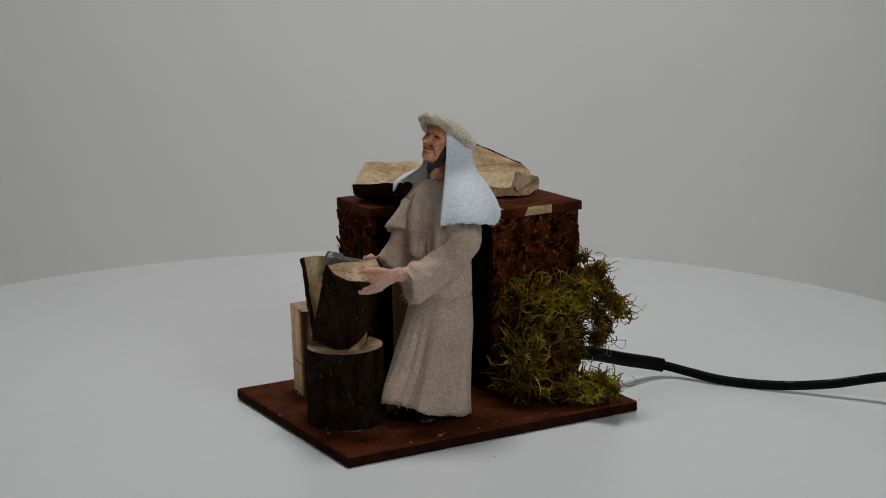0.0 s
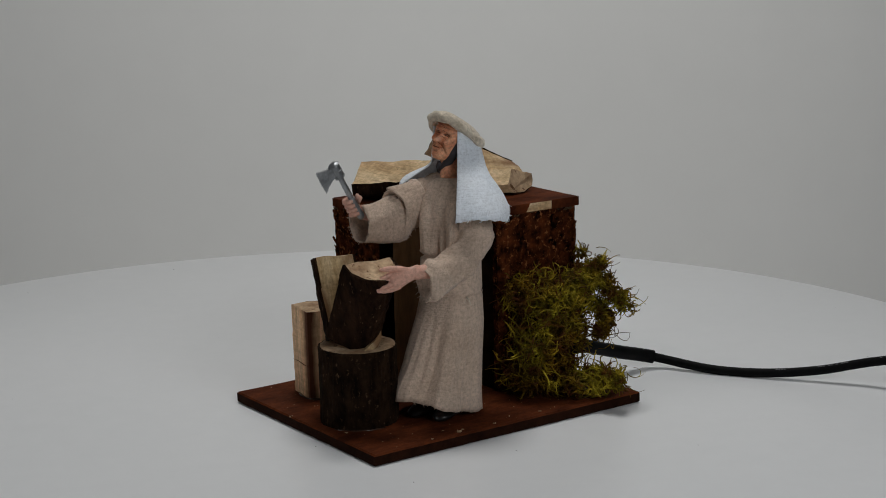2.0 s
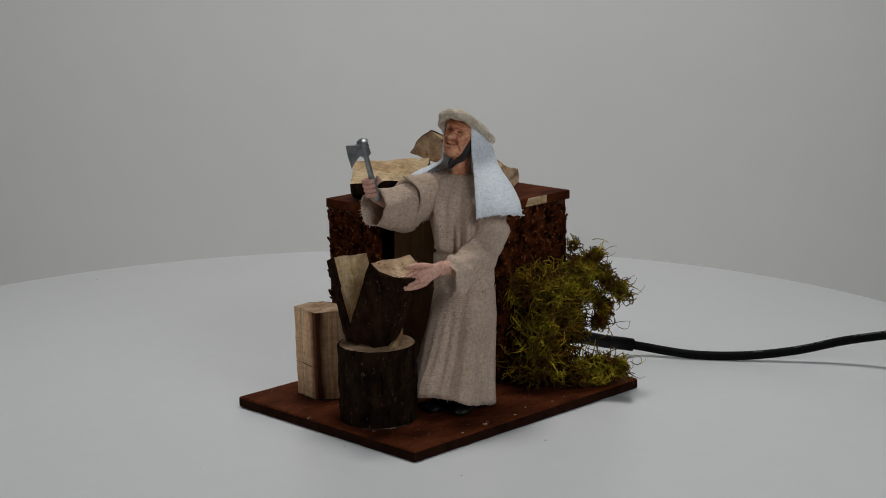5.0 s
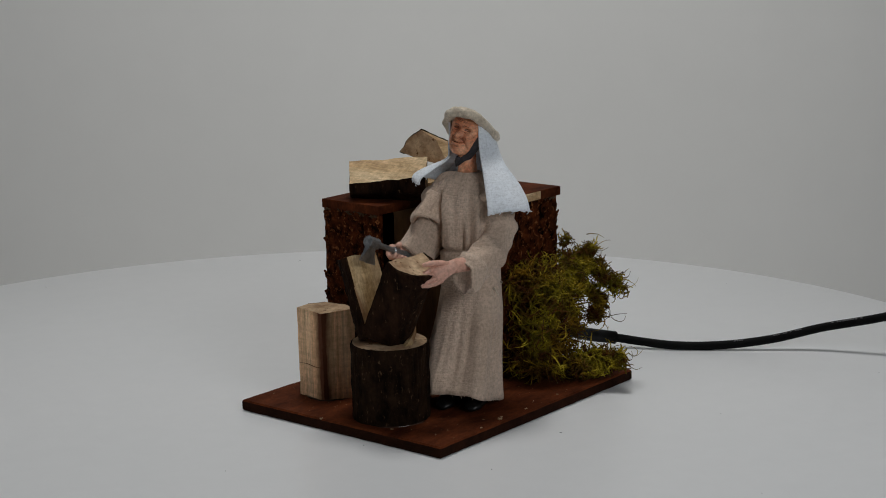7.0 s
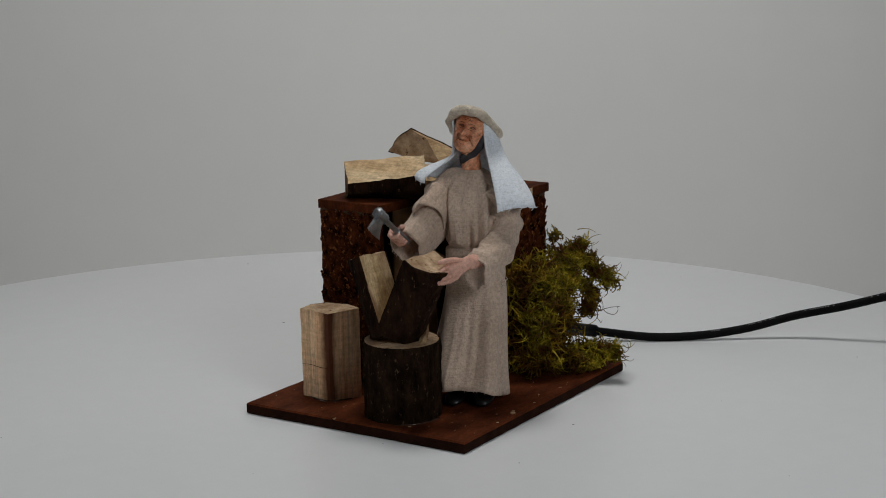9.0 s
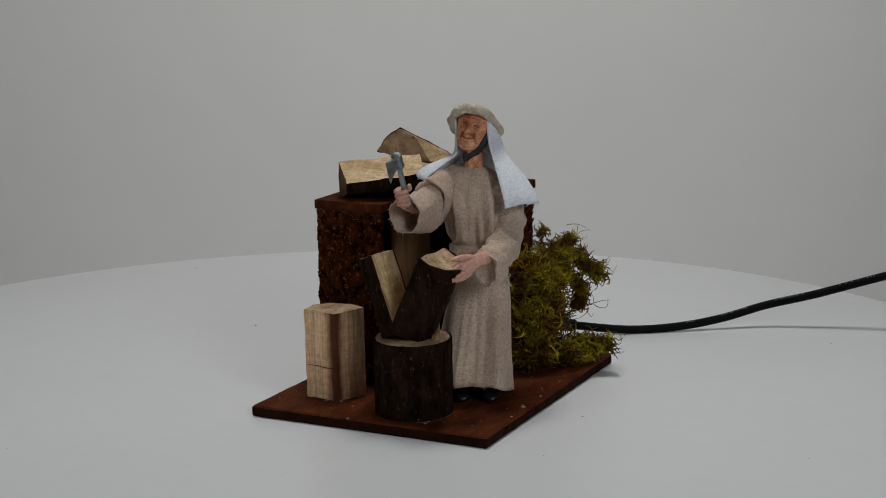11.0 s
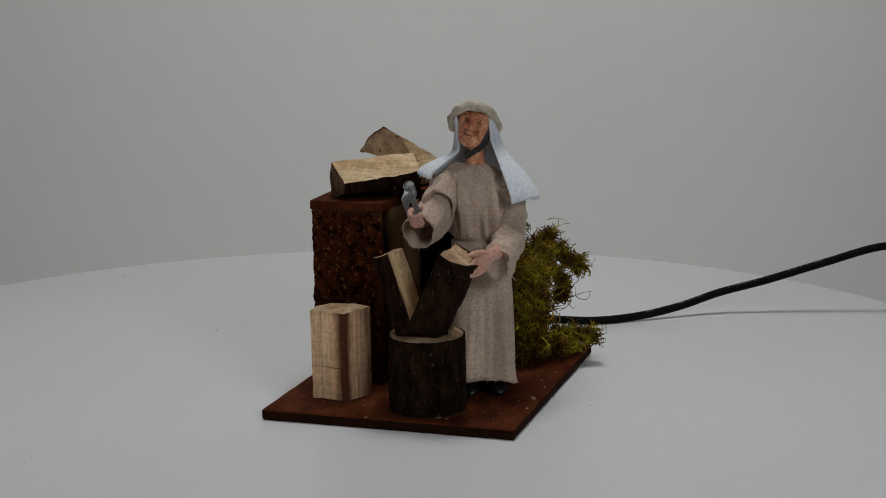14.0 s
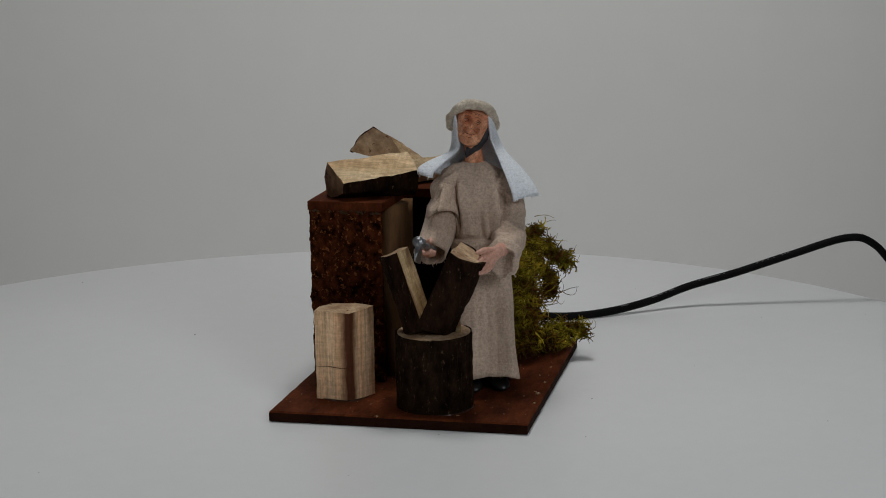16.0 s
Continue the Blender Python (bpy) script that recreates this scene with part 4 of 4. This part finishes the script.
def build_arm():
    rnd = random.Random(12)
    # loose cloth round the forearm, open at both ends
    bm = bmesh.new()
    path = [((0.330, 0.336, 0.668), 0.078, 0.053, 0.012), ((0.306, 0.338, 0.665), 0.077, 0.052, 0.010), ((0.290, 0.340, 0.665), 0.073, 0.051, 0.010), ((0.268, 0.342, 0.666), 0.069, 0.050, 0.008), ((0.246, 0.345, 0.669), 0.065, 0.049, 0.006),
            ((0.224, 0.348, 0.674), 0.062, 0.048, 0.006), ((0.204, 0.351, 0.680), 0.058, 0.049, 0.008), ((0.190, 0.353, 0.684), 0.056, 0.050, 0.012)]
    rings = [cloth_ring(c, h, w, l, 3.0) for c, h, w, l in path]
    # the cuff hangs lower at the outer side
    for i, drop in ((-1, 1.0), (-2, 0.6)):
        for p in rings[i]:
            p.x -= 0.010 * drop * smooth_step(0.34, 0.40, p.y)
            p.z -= 0.006 * drop * smooth_step(0.35, 0.40, p.y)
    inner = [[Vector((0, c[1], c[2])) * 0.06 + Vector((p.x, p.y * 0.94, p.z * 0.94)) for p in ring] for (c, h, w, l), ring in zip(path, rings)]
    loft(bm, inner[::-1][:1] + rings[::-1] + inner, True, False, 0)
    fray(bm, rings[-1], Vector((-1, 0, 0)), rnd, 0.007)
    fray(bm, rings[0], Vector((1, 0, -0.5)), rnd, 0.007)
    sleeve = arm_part("sleeve", bm, [LINEN], "wide frayed linen sleeve of the swinging arm")
    # short sleeve from the shoulder, its hem hanging over the other cloth
    bm = bmesh.new()
    upper = catmull([(0.478, 0.255, 0.690), (0.452, 0.300, 0.694), (0.408, 0.330, 0.690), (0.352, 0.334, 0.684), (0.304, 0.330, 0.682)], 7)
    last = len(upper) - 1
    ur = tube_rings(upper, [0.041 + 0.005 * smooth_step(0.1, 0.9, i / last) for i in range(last + 1)], 44, 1.40, 0.006, 4)
    for i, ring in enumerate(ur):
        v = i / last
        for k, p in enumerate(ring):
            a = k * math.tau / 44
            out = (p - upper[i]).normalized()
            p += out * (0.0045 * math.sin(v * 17 + 2.0 * math.sin(a)) * smooth_step(0.25, 0.6, v) * smooth_step(1.05, 0.8, v) + 0.006 * smooth_step(0.85, 1.0, v) * math.sin(3 * a + 1))
            p.x += 0.016 * smooth_step(0.7, 1.0, v) * math.sin(2 * a + 0.6)
    loft(bm, ur + [[c.lerp(p, f) for p in ur[-1]] for c, f in ((upper[-1], 0.94), (upper[-4], 0.86), (upper[-9], 0.7))], True, True, 0)
    # its hem turned out in a hanging flap
    sheet = []
    for i in range(15):
        u = i / 14
        row = []
        for j in range(25):
            a = math.radians(82 - 150 * j / 24)
            puff = 1 + 0.05 * smooth_step(0.5, 0.0, u) + 0.04 * math.sin(5 * a + 4 * u) * (1 - u)
            row.append(Vector((0.294 + 0.100 * u + 0.016 * math.sin(a * 2 + 0.7) * (1 - u) + 0.030 * (j / 24) ** 3, 0.334 - 0.0545 * puff * math.cos(a), 0.684 + 0.0745 * puff * math.sin(a))))
        sheet.append(row)
    lower = [[p.lerp(Vector((p.x, 0.334, 0.686)), 0.06) for p in row] for row in sheet]
    loft(bm, [a + b[::-1] for a, b in zip(sheet, lower)], True, True, 0)
    fray(bm, sheet[0] + [row[-1] for row in sheet], Vector((-0.6, 0, -0.5)), rnd, 0.008)
    shoulder = arm_part("shoulder_sleeve", bm, [LINEN], "short loose linen sleeve over the shoulder, its hem frayed")
    # forearm and fist closed round the handle
    bm = bmesh.new()
    foot, top = Vector((0.191, 0.338, 0.703)), Vector((0.133, 0.328, 0.899))
    way = (top - foot).normalized()
    g = foot + way * 0.046
    tube(bm, [(0.420, 0.336, 0.690), (0.320, 0.344, 0.668), (0.250, 0.352, 0.684), (0.205, 0.358, 0.712), (0.185, 0.360, 0.735)], [0.026, 0.024, 0.021, 0.018, 0.017], 14, 0)
    tube(bm, [g + Vector((0.014, 0.022, -0.024)), g + Vector((0.006, 0.022, 0.0)), g + Vector((0.0, 0.020, 0.022))], [0.014, 0.017, 0.013], 12, 0)
    for k in range(4):
        c = g + way * (-0.024 + 0.0150 * k)
        tube(bm, [c + Vector((0.004, 0.026, 0)), c + Vector((-0.014, 0.022, 0)), c + Vector((-0.023, 0.008, 0)), c + Vector((-0.017, -0.008, 0.001)), c + Vector((-0.006, -0.011, 0.001))], [0.0075, 0.0082, 0.0082, 0.0075, 0.0050], 10, 0)
    tube(bm, [g + Vector((0.016, 0.014, 0.004)), g + Vector((0.018, -0.004, 0.020)), g + Vector((0.006, -0.012, 0.034))], [0.0095, 0.0085, 0.0055], 10, 0)
    arm = arm_part("arm", bm, [SKIN_PALE], "swinging bare forearm with a closed fist")
    # axe
    bm = bmesh.new()
    spots = ((0.0, 0.0060), (0.02, 0.0100), (0.06, 0.0112), (0.30, 0.0105), (0.36, 0.0118), (0.38, 0.0088), (0.74, 0.0082), (0.745, 0.0150), (0.78, 0.0162), (0.95, 0.0162), (0.98, 0.0145), (1.0, 0.0070))
    tube(bm, [foot.lerp(top, f) for f, r in spots], [r for f, r in spots], 18)
    cut = Vector((-1, 0.05, -0.30))
    cut = (cut - way * cut.dot(way)).normalized()
    flat = way.cross(cut).normalized()
    eye = top - way * 0.026
    rings = []
    for d, lo, hi, th in ((0.010, -0.017, 0.016, 0.0095), (0.022, -0.016, 0.017, 0.0075), (0.034, -0.021, 0.021, 0.0055), (0.047, -0.030, 0.027, 0.0032), (0.056, -0.038, 0.031, 0.0016), (0.061, -0.042, 0.033, 0.0005)):
        rings.append([eye + cut * d + way * lo + flat * th, eye + cut * (d + 0.002) + way * (lo + hi) / 2 + flat * th, eye + cut * d + way * hi + flat * th,
                      eye + cut * d + way * hi - flat * th, eye + cut * (d + 0.002) + way * (lo + hi) / 2 - flat * th, eye + cut * d + way * lo - flat * th])
    loft(bm, rings)
    for lift in (-0.021, 0.0, 0.019):
        tube(bm, [eye + way * lift + (math.cos(k * math.tau / 20) * cut + math.sin(k * math.tau / 20) * flat) * 0.0162 for k in range(21)], 0.0014, 6, 0)
    axe = new("axe", mesh_from("axe", bm, STEEL, PIVOT, False))
    axe.parent = arm
    tagged(axe, "small cast grey metal axe")
    return arm, sleeve, shoulder


arm, sleeve, shoulder = build_arm()


# ---- moss ----
def build_moss():
    moss = thing("moss_clump", (0.80, 0.18, HB), "bushy clump of dried yellow-green moss against the hut", "moss")
    rnd = random.Random(21)

    def keep(p):
        if p.z < HB + 0.004:
            p.z = HB + 0.004
        if p.y > 0.270 and 0.64 < p.x < 0.985:
            p.y = 0.270
        return p

    def strand(bm, p, way, length, thick):
        """One curling stem, furred all round with short leaflets. bm: lists of corners and faces."""
        corners, faces = bm
        pts = [p]
        curl = Vector((rnd.gauss(0, 1), rnd.gauss(0, 1), rnd.gauss(0, 1))).normalized()
        bend, n = rnd.uniform(0.15, 0.60), rnd.randint(7, 10)
        step = length * rnd.uniform(0.6, 1.35) / n
        for i in range(n):
            way = (Matrix.Rotation(bend, 3, curl) @ way + Vector((rnd.gauss(0, 0.12), rnd.gauss(0, 0.12), rnd.gauss(0, 0.12)))).normalized()
            p = keep(p + way * step)
            pts.append(p)
        r = thick * rnd.uniform(0.7, 1.2)
        first = len(corners)
        for i, q in enumerate(pts):
            ahead = (pts[min(i + 1, n)] - pts[max(i - 1, 0)]).normalized()
            a = ahead.cross(curl).normalized()
            b = ahead.cross(a)
            w = r * (1 - 0.7 * i / n)
            corners += [q + a * w, q + b * w, q - a * w, q - b * w]
            if i:
                k = first + 4 * i
                faces += [(k - 4 + j, k - 4 + (j + 1) % 4, k + (j + 1) % 4, k + j) for j in range(4)]
        for i in range(1, n + 1):
            ahead = (pts[i] - pts[i - 1]).normalized()
            fur = 1.0 - 0.45 * i / n
            for twig in range(11):
                q = pts[i].lerp(pts[i - 1], rnd.random())
                out = (Vector((rnd.gauss(0, 1), rnd.gauss(0, 1), rnd.gauss(0, 1))).normalized() + ahead * 0.75) * rnd.uniform(0.0028, 0.0058) * fur
                a = out.cross(ahead).normalized() * r * 0.62
                b = out.cross(a).normalized() * r * 0.30
                k = len(corners)
                corners += [q - a, q + a, q + b, q + out]
                faces += [(k, k + 1, k + 3), (k + 1, k + 2, k + 3), (k + 2, k, k + 3)]

    def furred(lists):
        me = bpy.data.meshes.new("moss")
        me.from_pydata([tuple(c) for c in lists[0]], [], lists[1])
        bm = bmesh.new()
        bm.from_mesh(me)
        bpy.data.meshes.remove(me)
        return bm

    def strands(bm, centre, spread, count, length, thick, drift=(0, 0, 0.2)):
        for k in range(max(1, count // 8)):
            d = Vector((rnd.gauss(0, 1), rnd.gauss(0, 1), rnd.gauss(0, 1))).normalized() * (0.35 + 0.65 * rnd.random())
            c = Vector(centre) + Vector((d.x * spread[0], d.y * spread[1], d.z * spread[2]))
            lean = (Vector((d.x, d.y, d.z * 0.6)) * 0.9 + Vector(drift) + Vector((rnd.gauss(0, 0.35), rnd.gauss(0, 0.35), rnd.gauss(0, 0.35)))).normalized()
            for j in range(9):
                way = (lean + Vector((rnd.gauss(0, 0.42), rnd.gauss(0, 0.42), rnd.gauss(0, 0.42)))).normalized()
                strand(bm, keep(c + Vector((rnd.gauss(0, 0.008), rnd.gauss(0, 0.008), rnd.gauss(0, 0.008)))), way, length * 0.66, thick)

    clumps = (((0.775, 0.18, 0.185), (0.120, 0.090, 0.15), 1080, 0.10, 0.0029, (0, -0.25, 0.0)),
              ((0.79, 0.22, 0.34), (0.145, 0.055, 0.07), 560, 0.10, 0.0029, (0, -0.3, 0.15)),
              ((0.875, 0.175, 0.345), (0.045, 0.06, 0.05), 170, 0.09, 0.0029, (0.2, -0.2, 0.0)),
              ((0.845, 0.08, 0.085), (0.085, 0.070, 0.032), 380, 0.09, 0.0029, (0.1, -0.3, 0.0)),
              ((0.68, 0.17, 0.12), (0.05, 0.06, 0.07), 200, 0.10, 0.0029, (-0.2, -0.2, 0.0)),
              ((0.865, 0.16, 0.27), (0.040, 0.055, 0.07), 230, 0.08, 0.0029, (0.1, -0.25, 0.0)),
              ((0.955, 0.245, 0.42), (0.018, 0.02, 0.06), 56, 0.06, 0.0027, (0, 0, 0.6)))
    for c, s, n, ln, th, dr in clumps:
        bm = ([], [])
        strands(bm, c, s, n, ln, th, dr)
        tagged(part("moss_tuft", furred(bm), MOSS, moss), "", "", "", "stuff")
    bm = ([], [])
    for line, th in ((((0.895, 0.17, 0.385), (0.93, 0.11, 0.385), (0.948, 0.062, 0.352), (0.962, 0.025, 0.322)), 0.020), (((0.90, 0.17, 0.40), (0.935, 0.15, 0.415), (0.952, 0.135, 0.432)), 0.014),
                     (((0.86, 0.05, 0.085), (0.875, -0.002, 0.095), (0.880, -0.035, 0.105)), 0.018), (((0.90, 0.14, 0.33), (0.925, 0.09, 0.29), (0.925, 0.08, 0.25), (0.90, 0.09, 0.22)), 0.004)):
        for p in catmull(line, 5):
            strands(bm, p, (th, th, th), 34, 0.052, 0.0026, (0.2, -0.2, -0.1))
    tagged(part("moss_branch", furred(bm), MOSS, moss), "", "", "", "stuff")
    bm = bmesh.new()
    for k in range(46):
        c = rnd.choice(((0.96, 0.10, 0.36), (0.975, 0.04, 0.33), (0.95, 0.15, 0.42), (0.90, -0.03, 0.10), (0.93, 0.06, 0.22), (0.70, 0.12, 0.40), (0.78, 0.10, 0.42)))
        p = Vector(c) + Vector((rnd.gauss(0, 0.015), rnd.gauss(0, 0.015), rnd.gauss(0, 0.02)))
        way = Vector((rnd.uniform(-0.4, 1), rnd.uniform(-1, 0.3), rnd.uniform(-0.8, 0.6))).normalized()
        curl, pts = Vector((rnd.gauss(0, 1), rnd.gauss(0, 1), rnd.gauss(0, 1))).normalized(), [p]
        for i in range(9):
            way = (Matrix.Rotation(rnd.uniform(0.05, 0.55), 3, curl) @ way).normalized()
            pts.append(keep(pts[-1] + way * 0.008))
        tube(bm, pts, [0.0015 * (1 - 0.07 * i) for i in range(10)], 4, 0, 1.0, False)
    tagged(part("moss_wisp", bm, MOSS, moss, "thin curling loose wisps"), "", "", "", "stuff")


build_moss()


# ---- power cable ----
def build_cable():
    cable = thing("power_cable", (1.35, 0.2, 0), "black rubber power cable leaving the hut and trailing over the turntable", "cable")
    line = catmull([(0.93, 0.235, 0.145), (0.99, 0.236, 0.134), (1.14, 0.262, 0.085), (1.297, 0.262, 0.040), (1.40, 0.09, 0.016), (1.50, -0.06, 0.018), (1.60, -0.20, 0.040), (1.69, -0.34, 0.082), (1.75, -0.51, 0.126),
                    (1.81, -0.715, 0.190), (1.867, -0.927, 0.252), (1.905, -1.03, 0.225), (1.94, -1.13, 0.11), (2.02, -1.28, -0.08), (2.10, -1.42, -0.8), (2.14, -1.5, -2.0), (2.25, -1.7, -2.92), (2.6, -2.2, -2.98)], 10)
    bm = bmesh.new()
    tube(bm, line, 0.0150, 16)
    sheath = part("sheath", bm, RUBBER, cable)
    bm = bmesh.new()
    tube(bm, line[:31], 0.0225, 18)
    part("shrink_sleeve", bm, RUBBER, cable, "thicker black shrink-tube sleeve")
    bm = bmesh.new()
    rnd = random.Random(3)
    for s in range(52, 96):
        a, b = line[s], line[s + 1]
        way = (b - a).normalized()
        side = way.cross(Vector((0, 0, 1))).normalized()
        up = (side.cross(way) * 0.80 - Vector((0.5, 0, 0))).normalized()
        if s % 12 > 5:
            continue
        for k in range(2):
            if rnd.random() < 0.8:
                c = a.lerp(b, (k + 0.5) / 2)
                u = (up - way * up.dot(way)).normalized()
                q = c + u * 0.0149
                w = u.cross(way)
                vs = [bm.verts.new(q + way * i * 0.0030 + w * j * 0.0025 + u * h) for h in (0, 0.0006) for i, j in ((-1, -1), (1, -1), (1, 1), (-1, 1))]
                for ids in ((0, 1, 2, 3), (7, 6, 5, 4), (0, 4, 5, 1), (1, 5, 6, 2), (2, 6, 7, 3), (3, 7, 4, 0)):
                    bm.faces.new([vs[i] for i in ids])
    tagged(part("printed_marks", bm, PRINT, sheath, "row of small grey printed marks"), "", "", "", "stuff")


build_cable()

# ---- movement ----
# degrees by which the turntable has turned, second by second
TURN = (0.0, 2.96, 5.95, 8.98, 12.04, 15.13, 18.25, 21.37, 24.51, 27.63, 30.72, 33.77, 36.76, 39.67, 42.46, 45.13, 47.62)
# one stroke of the axe: seconds into the stroke and degrees below the raised pose
STROKE = ((0.0, 65), (0.2, 64.5), (0.4, 58.5), (0.6, 47.5), (0.8, 33.5), (1.0, 20), (1.2, 10), (1.4, 3), (1.55, 1.5), (1.7, 3.5), (1.8, 6), (2.0, 16), (2.2, 29), (2.4, 40), (2.6, 51), (2.8, 59.5), (3.0, 65), (3.15, 66), (3.285, 65))
PERIOD = 3.285


def turn_at(t):
    i = min(int(t), 15)
    f = t - i
    a, b, c, d = TURN[max(i - 1, 0)], TURN[i], TURN[i + 1], TURN[min(i + 2, 16)]
    if i == 0:
        a = 2 * b - c
    if i == 15:
        d = 2 * c - b
    return b + 0.5 * f * (c - a + f * (2 * a - 5 * b + 4 * c - d + f * (3 * (b - c) + d - a)))


def swing_at(t):
    t = t % PERIOD
    for (t0, a0), (t1, a1) in zip(STROKE, STROKE[1:]):
        if t0 <= t <= t1:
            return 0.913 * (a0 - 1.5 + (a1 - a0) * (t - t0) / (t1 - t0))
    return 0.913 * (STROKE[-1][1] - 1.5)


def motions():
    times = [0.5 * k for k in range(33)]
    for ob, local in TURNING:
        rows = []
        for t in times:
            m = pose(0, 0, 0, 0, 0, turn_at(t))
            rows.append((t, m @ PLACE @ local if local else m))
        walk(ob, rows)
    rest = (PIVOT - ORIGIN[figurine.name]) * U
    for piece, share in ((arm, 1.0), (sleeve, 1.0), (shoulder, 0.92)):
        walk(piece, [(0.1 * k, pose(rest.x, rest.y, rest.z, 0, -share * swing_at(0.1 * k), -0.074 * share * swing_at(0.1 * k))) for k in range(161)])


motions()
